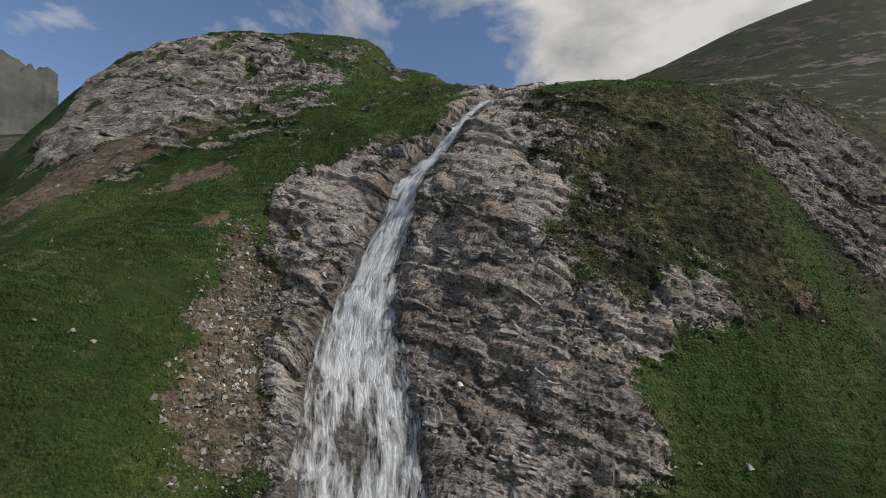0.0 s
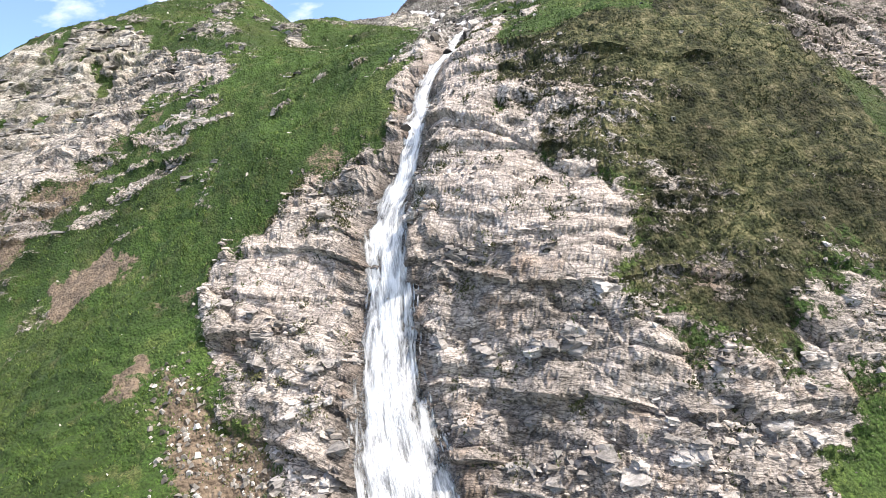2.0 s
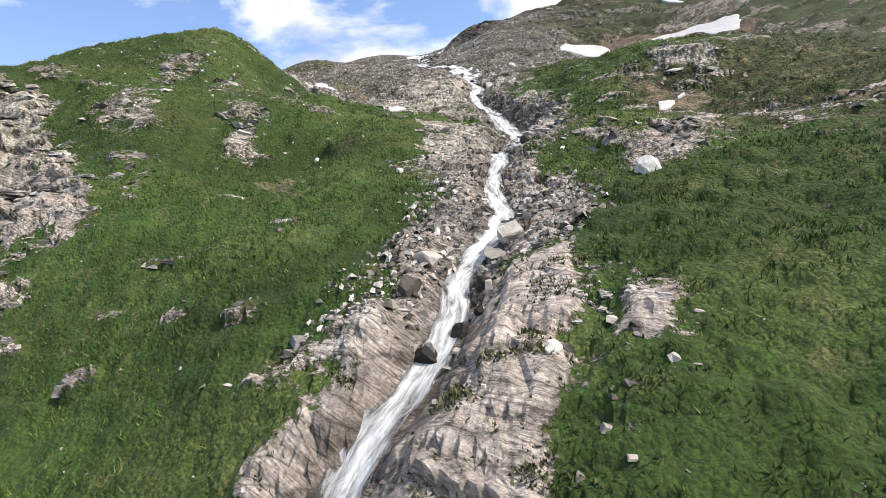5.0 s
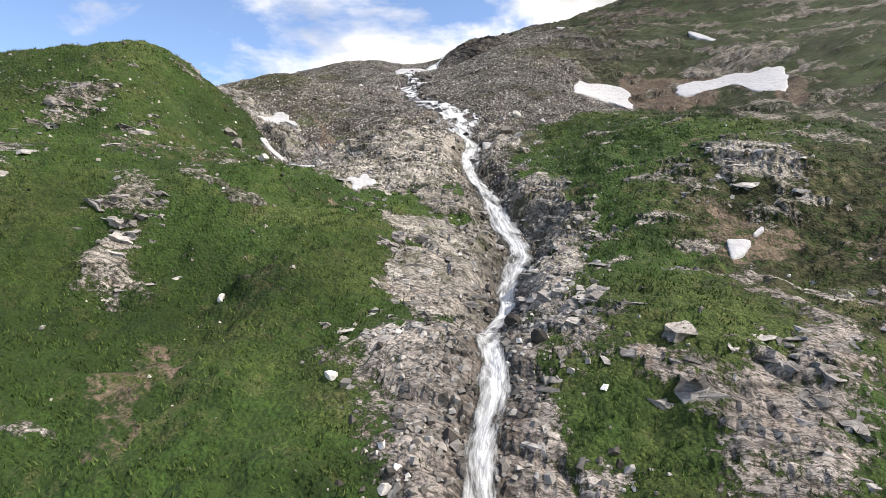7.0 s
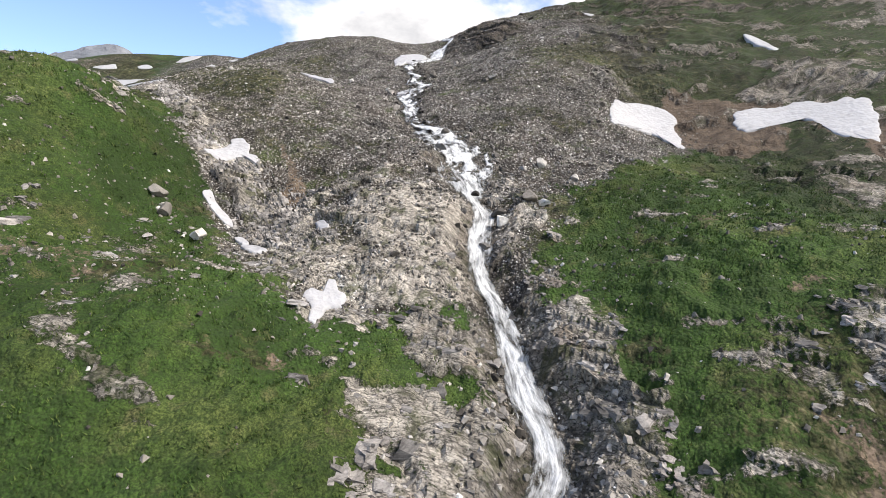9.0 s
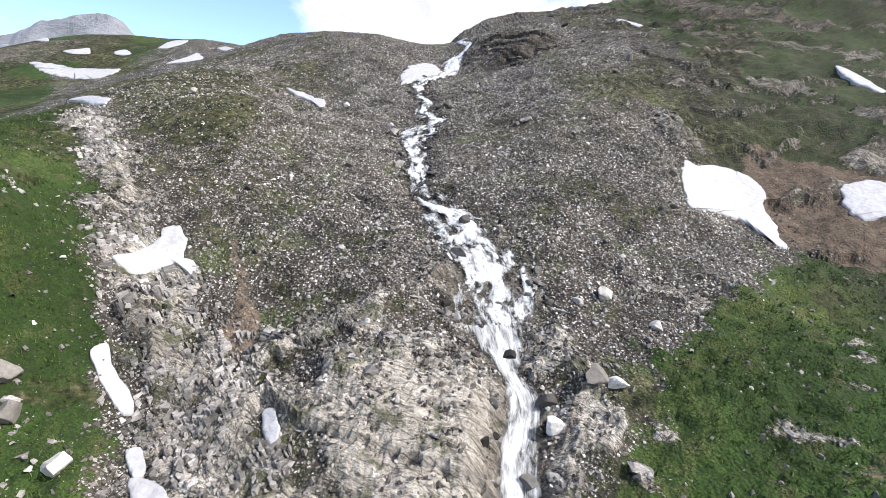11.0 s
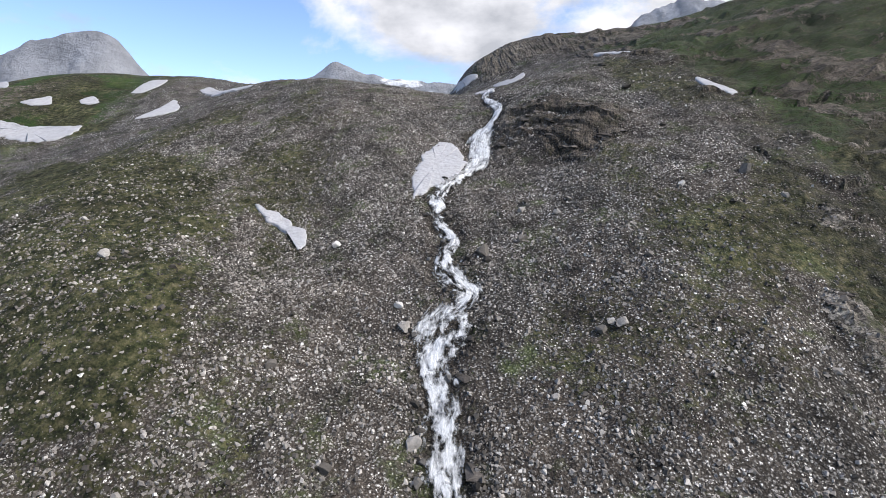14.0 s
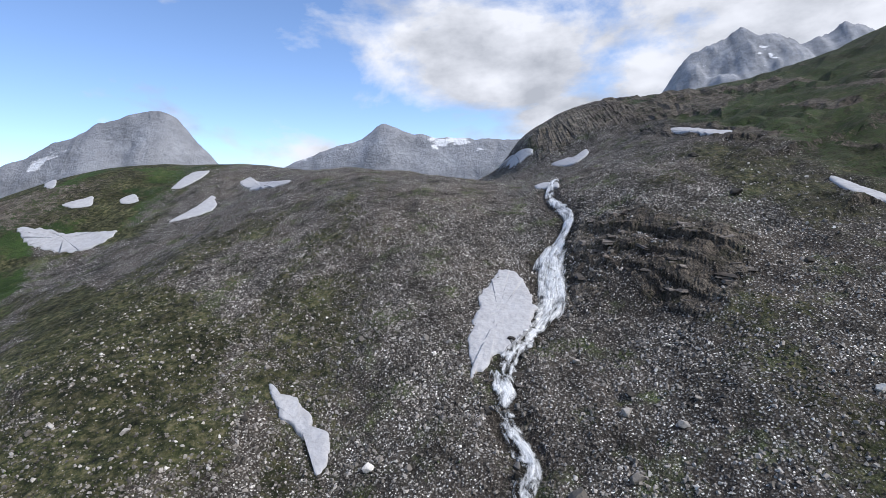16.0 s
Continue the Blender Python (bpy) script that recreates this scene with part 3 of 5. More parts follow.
region("rock", 0.80, "22.5,102.4 25.8,103.8 25.8,100.2 23.4,95.8 20.9,96.3 18.0,93.0")
region("rock", 0.85, "26.1,94.2 29.3,93.8 32.8,97.1 33.7,92.9 30.4,90.2 25.1,92.0")
region("rock", 0.80, "39.1,120.2 45.6,118.6 48.6,113.1 45.2,110.1 42.0,109.0 40.0,109.8 37.9,113.6")
region("soil", 0.55, "37.0,112.8 42.0,109.0 42.2,107.7 37.5,103.9 35.6,104.4 35.5,107.0")
region("rock", 0.80, "-11.9,111.9 -8.1,115.5 -4.9,112.2 -6.2,110.1 -4.1,106.0 -6.5,106.2 -9.5,105.8")
region("rock", 0.70, "-26.9,129.8 -22.0,131.0 -18.2,129.9 -21.4,124.0 -23.7,124.7")
region("rock", 0.70, "-17.0,126.5 -13.9,131.6 -9.8,121.5 -13.7,120.5")
region("rock", 0.60, "-9.2,123.2 -5.5,139.1 -0.5,122.6 -6.5,119.6")
region("soil", 0.80, "-3.5,102.5 -1.7,101.9 1.1,98.5 0.4,98.6 -1.8,100.0")
region("soil", 0.90, "61.1,175.2 73.5,172.0 84.3,154.3 73.8,143.4 77.5,164.5 65.7,162.7 58.5,164.3")
region("scree", 1.00, "-96.4,285.8 -21.2,169.1 -10.3,151.0 -6.9,143.3 -1.8,137.1 2.7,129.6 6.2,126.3 25.4,126.4 30.0,138.6 34.6,144.6 46.7,151.6 56.4,159.0 67.9,166.2 54.0,176.7 60.0,188.7 54.8,231.9 31.3,243.3 -9.7,259.1 -55.7,272.6")
region("rock", 0.75, "9.6,143.7 14.7,142.7 21.6,138.5 21.1,132.1 20.8,126.7 10.6,126.4 13.4,129.8 12.7,134.2")
region("rock", 0.70, "-15.4,162.8 -6.3,154.9 -0.2,149.9 7.1,139.9 10.0,131.8 8.6,130.0 5.4,129.2 2.3,131.7 -2.6,140.0 -6.3,144.8")
region("rock", 0.80, "24.0,137.1 28.0,139.2 29.5,135.5 26.8,127.8 23.4,127.2 23.5,130.8")
region("soil", 0.90, "61.8,170.8 69.5,169.0 74.3,162.1 69.5,156.4 59.1,156.2 56.4,159.0 59.0,167.4")
region("green", 0.90, "65.2,200.1 78.4,194.6 82.4,180.4 86.0,175.2 109.5,200.8 90.3,201.5 79.2,223.2")
region("heath", 0.45, "-27.8,194.9 -11.0,204.0 5.8,173.7 7.1,161.1 5.4,152.1 -0.8,152.2 -11.4,163.6")
region("rock", 0.75, "29.9,233.6 40.2,228.0 46.4,212.9 39.3,207.8 31.7,215.6")
region("rock", 0.85, "32.3,230.6 38.1,229.3 47.4,218.4 47.3,216.0 40.7,213.5 35.4,217.2 30.2,219.7 26.1,215.7 23.2,218.2 23.9,233.2 28.9,233.8")
region("rock", 0.60, "11.7,197.6 15.9,195.6 18.0,191.0 17.3,186.6 13.8,188.9")
region("rock", 0.60, "10.5,160.5 14.5,163.2 16.1,158.0 19.7,157.0 18.5,151.4 13.9,156.6")
# scree's left edge: green growth, with the dimming there put into its share
region("heath", 0.72, "-39.6,209.9 -11.3,194.5 -1.2,168.3 -11.1,167.9 -16.4,173.7")
region("heath", 0.36, "27.7,187.4 46.6,182.9 40.6,169.2 35.1,166.5 27.6,175.3")
# dark eastern slope: its shade laid on as heath
region("heath", 0.95, "69.4,205.4 83.5,209.2 58.5,179.0 57.1,183.3")
region("rock", 0.9, "50.2,179.9 55.2,179.1 56.3,176.3 54.2,173.8 50.3,174.0")
region("heath", 0.6, "9.3,139.0 11.8,138.4 12.2,134.0 9.9,134.1")
region("heath", 0.55, "-4.7,160.7 7.0,152.7 15.6,146.4 14.8,142.9 10.0,145.8 3.0,151.7 -2.1,155.3")
region("soil", 0.7, "-0.7,156.4 2.5,151.6 6.3,145.7 7.2,137.5 4.7,141.3 0.9,148.3")
region("rock", 0.9, "18.5,142.8 27.0,143.7 27.5,149.7 25.4,156.3 19.6,156.4 17.9,149.2")
region("rock", 1.0, "-34.4,191.8 -20.7,176.7 -10.2,161.9 -2.3,151.9 3.1,147.3 7.0,141.3 10.8,134.1 0.8,135.2 -4.2,143.3 -9.2,150.6")
region("green", 0.95, "-44.0,204.0 -28.1,181.7 -15.8,161.8 -9.9,151.5 -6.0,144.4 -3.7,141.2 -1.3,137.8 -6.8,139.4 -11.6,145.7")
region("rock", 0.8, "32.8,323.3 40.8,332.1 49.4,330.6 64.7,316.0 84.0,327.5 90.6,312.7 75.5,279.1 68.2,288.5 59.2,298.6 45.6,304.5 36.2,305.0")
region("rock", 0.9, "34.3,232.2 38.2,229.5 41.5,224.6 48.1,217.5 44.2,212.3 41.4,212.4 35.9,215.0 31.9,220.7 31.5,227.5")
region("heath", 0.8, "-65.2,242.9 -59.5,252.4 -25.9,228.5 -13.4,216.5 -7.9,201.3 -7.6,193.8 -19.3,193.3")
region("heath", 0.75, "-28.1,200.3 -20.1,203.6 -5.8,188.7 -1.9,179.9 -2.4,173.1 -8.9,172.4")
region("heath", 0.45, "25.8,186.4 34.3,184.1 42.9,179.0 43.2,173.6 35.6,170.5 25.7,172.0 23.1,180.3")
region("green", 0.9, "6.1,116.3 8.8,115.6 11.1,110.9 12.4,106.9 14.0,102.9 9.4,102.3 4.4,108.8")
region("rock", 0.8, "11.8,66.8 14.6,66.1 13.9,64.2 13.5,62.6 12.6,61.8 10.7,62.3 10.4,64.3")


def inside(outline, x, y):
    """Signed distance to the edge of an outline, positive inside."""
    best, odd = np.full(x.shape, 1e9), np.zeros(x.shape, bool)
    for (x0, y0), (x1, y1) in zip(outline, np.roll(outline, -1, 0)):
        ex, ey = x1 - x0, y1 - y0
        s = np.clip(((x - x0) * ex + (y - y0) * ey) / (ex * ex + ey * ey + 1e-9), 0, 1)
        best = np.minimum(best, np.hypot(x - x0 - s * ex, y - y0 - s * ey))
        crosses = (y0 > y) != (y1 > y)
        odd ^= crosses & (x < x0 + (y - y0) * ex / (ey if abs(ey) > 1e-9 else 1e-9))
    return np.where(odd, best, -best)


# old snow: outlines in the plan, and what each is
SNOWS = (
    ("18.9,227.1 20.4,227.4 21.9,223.8 22.3,218.9 22.2,216.7 20.2,212.3 18.2,209.7 16.5,209.1 16.1,207.7 14.7,206.5 14.2,209.7 14.4,212.3 15.4,215.2 15.9,218.7 17.1,222.3", "large old snow patch beside the upper fall"),
    ("-6.6,208.3 -6.0,208.4 -5.4,207.3 -3.5,206.9 -1.4,204.8 -0.4,203.1 1.1,202.3 2.0,200.4 1.5,198.7 1.0,198.0 0.0,200.6 -1.2,202.2 -3.0,203.7 -5.0,205.5", "narrow tongue of old snow on scree"),
    ("50.7,172.2 56.9,173.1 59.9,170.4 58.1,167.3 57.2,163.5 55.0,158.8 54.4,160.9 53.7,163.9 51.0,163.9 46.0,161.6 47.2,166.0", "broad old snow field at the foot of a rock band"),
    ("67.1,165.9 70.2,169.7 75.3,168.4 79.4,168.2 82.3,165.7 85.2,164.8 86.6,162.7 83.4,158.0 78.1,152.2 75.9,155.6 76.9,160.7 76.2,163.8 72.3,164.0 67.5,162.8", "long ragged snow field on brown soil"),
    ("-7.6,150.7 -6.7,152.9 -5.9,154.8 -6.3,156.2 -4.9,156.4 -3.8,154.8 -3.3,152.7 -2.2,152.4 -2.3,151.4 -3.6,152.0 -5.0,151.1 -5.9,149.7 -6.9,150.0", "angular snow patch in a rocky gully"),
    ("-5.3,142.8 -4.9,143.8 -4.2,142.9 -2.9,142.0 -1.8,140.6 -2.4,140.3 -3.6,141.0 -4.6,141.8", "thin strip of snow along a rock gully"),
    ("-1.0,137.6 -0.3,138.0 0.7,136.4 0.4,135.7", "ragged snow remnant in a rock gully"),
    ("0.3,135.6 1.9,135.5 3.0,134.3 2.0,133.5 1.0,134.2", "small wedge of snow below a remnant in the gully"),
    ("6.3,140.2 7.1,140.0 8.0,138.4 8.0,137.0 7.7,136.9 6.7,138.7", "small snow remnant among rocks"),
    ("7.4,126.3 7.9,127.6 8.7,127.5 8.9,128.9 9.4,129.0 9.8,127.9 10.4,127.4 10.3,126.0 9.3,125.5 8.7,123.8 8.1,123.9 8.1,125.4", "forked snow remnant among blocks"),
    ("-42.9,205.0 -41.4,205.4 -36.7,202.6 -32.7,196.9 -30.3,194.9 -28.6,190.0 -31.2,191.4 -35.2,196.9", "flat snow strip at the gully's head"),
    ("86.1,193.1 87.5,189.8 87.6,184.8 86.6,183.6 85.7,186.4 84.9,189.4", "snow sliver high on the green slope"),
    ("37.7,107.5 38.6,107.4 39.3,107.1 38.7,106.5 36.9,105.5 36.9,106.2", "small snow patch in a soil hollow"),
    ("40.0,107.7 41.0,108.2 41.0,107.9 40.2,107.6", "tiny snow scrap in a soil hollow"),
    ("-102.0,285.6 -97.7,285.9 -88.4,283.7 -81.1,283.9 -73.8,283.0 -73.7,277.4 -78.9,275.6 -85.8,276.3 -93.9,279.4", "long snow bank under the plateau edge"),
    ("-72.1,307.1 -72.3,319.4 -66.8,319.6 -66.3,311.1 -69.3,305.1", "slanting snow bank on the plateau"),
    ("-58.6,281.2 -56.4,288.1 -55.9,295.9 -55.3,297.9 -50.1,288.3 -52.4,283.2", "snow bank in a notch of the plateau"),
    ("-51.3,306.5 -51.1,312.2 -42.2,302.6 -28.0,282.5 -33.6,284.1 -46.2,300.1", "snow edge along the scree crest"),
    ("-99.1,298.0 -95.5,301.1 -93.2,302.8 -90.7,297.7 -94.6,296.4", "small snow patch on the plateau"),
    ("-121.3,319.4 -122.4,325.1 -111.6,311.6 -115.0,312.2", "small snow scrap on the plateau"),
    ("-84.5,301.4 -82.0,304.4 -78.3,300.1 -82.1,299.1", "little snow scrap beside the plateau's bank"),
    ("26.9,363.6 29.5,327.9 34.1,313.2 33.1,312.1 28.8,320.0", "snow bank under the far ridge"),
    ("37.3,297.7 40.7,295.7 43.5,291.6 46.0,294.4 45.2,289.4 41.1,286.8", "snow bank on the far ridge's foot"),
    ("28.1,261.6 30.1,263.6 32.1,256.8 31.2,253.2 28.7,257.6", "little snow patch at the stream's head"),
    ("61.1,278.2 62.7,266.6 62.9,254.3 60.6,252.9 59.9,262.7 59.0,271.6", "thin snow line along the ridge shoulder"),
    ("62.2,227.6 63.2,224.0 64.6,219.4 63.2,218.8 61.8,221.6 61.5,225.5", "snow sliver beside the green slope"))


def points(outline):
    return np.array([[float(v) for v in p.split(",")] for p in outline.split()])


def under_snow(x, y):
    """1 under the snow patches, where the ground is even."""
    m = np.zeros(x.shape)
    for outline, _ in SNOWS:
        p = points(outline)
        (x0, y0), (x1, y1) = p.min(0) - 2, p.max(0) + 2
        at = (x > x0) & (x < x1) & (y > y0) & (y < y1)
        if at.any():
            m[at] = np.maximum(m[at], step(-1.0, 0.3, inside(p, x[at], y[at])))
    return m


# the stream: plan x, y and half width
COURSE_LOW = [(-4.3, 30.0, 4.6), (-4.8, 37.0, 4.4), (-5.2, 40.0, 4.4), (-5.7, 42.0, 4.4), (-6.2, 44.0, 4.2), (-6.6, 46.0, 3.9), (-6.8, 48.0, 3.5),
    (-6.7, 50.2, 3.1), (-6.4, 52.5, 2.6), (-5.5, 55.0, 2.1), (-4.1, 57.8, 2.0), (-3.3, 60.1, 1.9), (-2.1, 62.0, 1.55), (-0.4, 63.3, 1.10),
    (1.7, 65.3, 1.09), (5.2, 70.4, 0.92), (7.8, 72.3, 0.86), (9.4, 74.1, 0.84), (10.0, 75.4, 0.99), (10.5, 76.6, 0.77), (10.9, 78.5, 0.82), (12.1,
    80.0, 0.68), (13.6, 81.9, 0.53), (15.0, 84.6, 0.65), (15.2, 87.7, 0.60), (15.7, 92.0, 0.53), (16.8, 94.5, 0.66), (18.1, 102.4, 0.68), (18.7,
    104.1, 0.72), (19.7, 105.7, 0.70), (20.3, 107.4, 0.67), (20.7, 109.4, 0.86), (21.4, 111.5, 1.06)]
COURSE_HIGH = [(22.3, 113.4, 1.36), (23.4, 115.3, 1.18), (23.6, 117.7, 1.12), (23.1, 120.4, 1.14), (22.8, 123.2, 1.11), (22.7, 126.7, 1.08), (21.9,
    133.8, 1.06), (22.2, 135.2, 1.24), (22.5, 137.2, 1.24), (23.1, 139.0, 1.02), (23.4, 140.6, 0.99), (22.6, 142.6, 1.00), (22.5, 144.5, 1.88), (22.2,
    147.2, 3.01), (22.9, 150.6, 2.90), (22.3, 152.8, 2.60), (21.6, 154.6, 2.18), (21.1, 156.6, 2.60), (20.2, 158.3, 2.32), (19.2, 160.3, 2.01), (18.1,
    162.4, 1.54), (17.1, 164.5, 1.01), (16.7, 167.6, 1.22), (17.0, 174.7, 1.33), (16.8, 176.9, 1.21), (16.5, 179.7, 1.63), (17.1, 182.0, 2.18), (17.7,
    184.6, 1.82), (19.9, 187.1, 1.11), (19.1, 189.8, 1.59), (18.0, 193.2, 1.02), (18.1, 194.6, 0.60), (19.0, 196.6, 0.63), (18.8, 198.2, 0.88), (17.8,
    200.3, 0.73), (17.3, 202.5, 0.66), (17.7, 204.4, 0.95), (17.6, 206.9, 1.11), (18.7, 209.6, 0.76), (20.5, 211.8, 0.61), (22.4, 214.7, 0.76), (24.4,
    218.6, 1.75), (25.2, 223.7, 1.96), (26.2, 229.4, 1.97), (28.0, 232.5, 0.74), (29.7, 235.5, 0.68), (30.1, 239.9, 0.89), (29.1, 247.1, 0.77), (32.0,
    261.1, 0.90)]
COURSE = np.array(COURSE_LOW + COURSE_HIGH, float)


def flow(spacing):
    """Points along the stream: x, y, half width, run."""
    run = np.concatenate([[0], np.cumsum(np.hypot(*np.diff(COURSE[:, :2], axis=0).T))])
    q = np.arange(0, run[-1], spacing)
    i, a, b, c, d = hermite(run, q)
    m = slopes(run, COURSE)
    p = a[:, None] * COURSE[i] + b[:, None] * m[i] + c[:, None] * COURSE[i + 1] + d[:, None] * m[i + 1]
    return p[:, 0], p[:, 1], p[:, 2], q


FLOW = np.stack(flow(0.5), 1)


def to_stream(x, y):
    """Distance from the stream's middle line and its half width there."""
    gap, half = np.full(x.shape, 99.0), np.ones(x.shape)
    near = np.abs(x - np.interp(y, COURSE[:, 1], COURSE[:, 0])) < 16
    px, py = x[near], y[near]
    if px.size:
        best, wide = np.full(px.shape, 99.0), np.ones(px.shape)
        order = np.argsort(py)
        for part in np.array_split(order, max(1, len(order) // 4000)):
            lo, hi = py[part].min() - 12, py[part].max() + 12
            f = FLOW[(FLOW[:, 1] > lo) & (FLOW[:, 1] < hi)]
            if len(f):
                d = np.hypot(px[part][:, None] - f[None, :, 0], py[part][:, None] - f[None, :, 1])
                k = d.argmin(1)
                best[part], wide[part] = d[np.arange(len(part)), k], f[k, 2]
        gap[near], half[near] = best, wide
    return gap, half


def step_of(x, y):
    """Where a point lies between one ledge and the next on the eastern slope, 0 to 1."""
    q = hill(x, y) / 5.5 + 1.6 * rough_noise(x / 16, y / 16, 4, 47)
    return q - np.floor(q)


def cover(x, y):
    """Shares of rock, scree, grass, soil and heath at plan points, and the wetness beside the stream, which also paints
    shade on the east.
    """
    wx = x + 3.4 * rough_noise(x / 6, y / 6, 4, 3) + 0.9 * rough_noise(x / 1.2, y / 1.2, 3, 8)
    wy = y + 3.4 * rough_noise(x / 6, y / 6, 4, 4) + 0.9 * rough_noise(x / 1.2, y / 1.2, 3, 9)
    shares = {k: np.zeros(x.shape) for k in ("rock", "scree", "soil", "heath", "talus", "green")}
    for kind, share, outline in REGIONS:
        (x0, y0), (x1, y1) = outline.min(0) - 6, outline.max(0) + 6
        at = (x > x0) & (x < x1) & (y > y0) & (y < y1)
        if at.any():
            soft = 0.8 if kind == "soil" else 2.2
            v = share * step(-soft, soft, inside(outline, wx[at], wy[at]))
            shares[kind][at] = np.maximum(shares[kind][at], v)
    high = step(176, 215, wy + 0.25 * (x + 20)) * step(74, 57, x) * step(-100, -45, x)
    high = np.maximum(high, step(300, 360, y))
    patch = rough_noise(x / 9, y / 7, 4, 21)
    shares["scree"] = np.maximum(shares["scree"], high * step(0.25, 0.05, patch - 0.6 * high))
    shares["scree"] *= 1 - 0.9 * shares["green"]
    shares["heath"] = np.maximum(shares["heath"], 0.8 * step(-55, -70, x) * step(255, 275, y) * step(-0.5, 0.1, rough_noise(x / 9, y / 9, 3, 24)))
    # dark heath toward the sides: part real growth, part shade put into the colour
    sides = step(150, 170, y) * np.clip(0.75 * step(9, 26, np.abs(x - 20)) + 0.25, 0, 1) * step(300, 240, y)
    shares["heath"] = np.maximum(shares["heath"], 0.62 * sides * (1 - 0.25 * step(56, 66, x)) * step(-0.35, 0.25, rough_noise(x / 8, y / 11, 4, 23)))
    # heath on the eastern slope darkens it in place of shade
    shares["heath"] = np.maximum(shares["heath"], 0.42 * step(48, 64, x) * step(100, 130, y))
    # right-hand turf: heath plus the shade on it, both carried by the heath colour
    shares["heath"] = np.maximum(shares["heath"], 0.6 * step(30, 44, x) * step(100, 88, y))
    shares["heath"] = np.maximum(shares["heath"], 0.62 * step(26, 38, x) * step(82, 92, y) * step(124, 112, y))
    bands = rough_noise(x / 9, (hill(x, y) + 0.1 * x + 1.5 * rough_noise(x / 8, y / 8, 3, 34)) / 3.4, 5, 33)
    shares["rock"] = np.maximum(shares["rock"], 0.85 * step(48, 62, x) * step(96, 116, y) * step(0.0, 0.35, bands))
    ledge = step_of(x, y)
    shares["rock"] = np.maximum(shares["rock"], 0.62 * step(52, 62, x) * step(106, 122, y) * step(-0.2, 0.2, rough_noise(x / 11, y / 11, 3, 49)) * (1 - step(0.06, 0.14, np.minimum(ledge, 1 - ledge))))
    # rock showing through the turf in small knobs and lines
    knobs = rough_noise(x / 5, (y + 0.8 * hill(x, y) + 0.3 * x) / 2.2, 5, 35) + 0.5 * rough_noise(x / 22, y / 22, 3, 36)
    shares["rock"] = np.maximum(shares["rock"], 0.7 * step(0.28, 0.55, knobs) * step(66, 78, y) * step(172, 150, y))
    shares["soil"] = np.maximum(shares["soil"], 0.5 * step(0.42, 0.62, rough_noise(x / 7, y / 5, 4, 37)) * step(40, 60, y) * step(150, 130, y))
    far = np.maximum(step(-60, -120, x), 0.6 * step(150, 260, x)) * 0.75
    shares["rock"] = np.maximum(shares["rock"], far * step(0.0, 0.25, rough_noise(x / 40, y / 30, 5, 31)))
    shares["rock"] = np.maximum(shares["rock"], (0.14 + 0.6 * step(24, 10, x) + 0.6 * rough_noise(x / 5, (y + hill(x, y) + 0.5 * x) / 2.2, 4, 38)) * shares["heath"] * step(84, 70, y) * step(-10, 0, x))
    shares["rock"] = shares["rock"] * (1 - 0.2 * shares["heath"] * step(84, 70, y) * step(9, 14, x))
    # pockets of turf and soil between the gorge's slabs
    pocket = step(0.12, 0.32, rough_noise(x / 3.4, y / 3.0, 4, 39)) * step(98, 108, y) * step(172, 160, y)
    shares["rock"] = shares["rock"] * (1 - 0.8 * pocket)
    shares["heath"] = np.maximum(shares["heath"], 0.55 * pocket * step(-0.1, 0.2, rough_noise(x / 6, y / 6, 2, 46)))
    shares["rock"] = shares["rock"] * (1 - 0.85 * shares["green"] * step(170, 155, y))
    gap, half = to_stream(x, y)
    bank = step(3.0, 0.8, gap - half)
    shares["rock"] = np.maximum(shares["rock"], 0.95 * bank * (1 - 0.5 * shares["scree"]))
    wet = step(2.2, 0.0, gap - half + 0.8 * rough_noise(x / 1.5, y / 1.5, 3, 77))
    wet = np.maximum(wet, 0.5 * np.exp(-(((x - 2.5) / 6) ** 2) - ((y - 43.5) / 5) ** 2))
    # darkens the rock step beside the upper fall
    wet = np.maximum(wet, 0.9 * np.exp(-(((x - 36) / 10) ** 4) - ((y - 219) / 9) ** 4))
    wet = np.maximum(wet, 0.35 * np.exp(-(((x - 25.5) / 4) ** 2) - ((y - 113) / 7) ** 2))
    wet = np.maximum(wet, 0.85 * np.exp(-(((x - 22.6) / 4.6) ** 4) - ((y - 150) / 6.5) ** 4))
    # eastern slope and right-hand cliffs: shade painted through the wet mask
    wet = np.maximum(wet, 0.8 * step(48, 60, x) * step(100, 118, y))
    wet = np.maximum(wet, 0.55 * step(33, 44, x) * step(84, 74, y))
    return shares, wet, gap, half


SMOOTH_SLAB = "9.9,143.3 14.8,142.9 19.1,141.1 21.9,139.2 21.1,134.5 20.4,130.9 20.3,126.6 14.1,126.6 12.9,134.0 9.5,137.9"
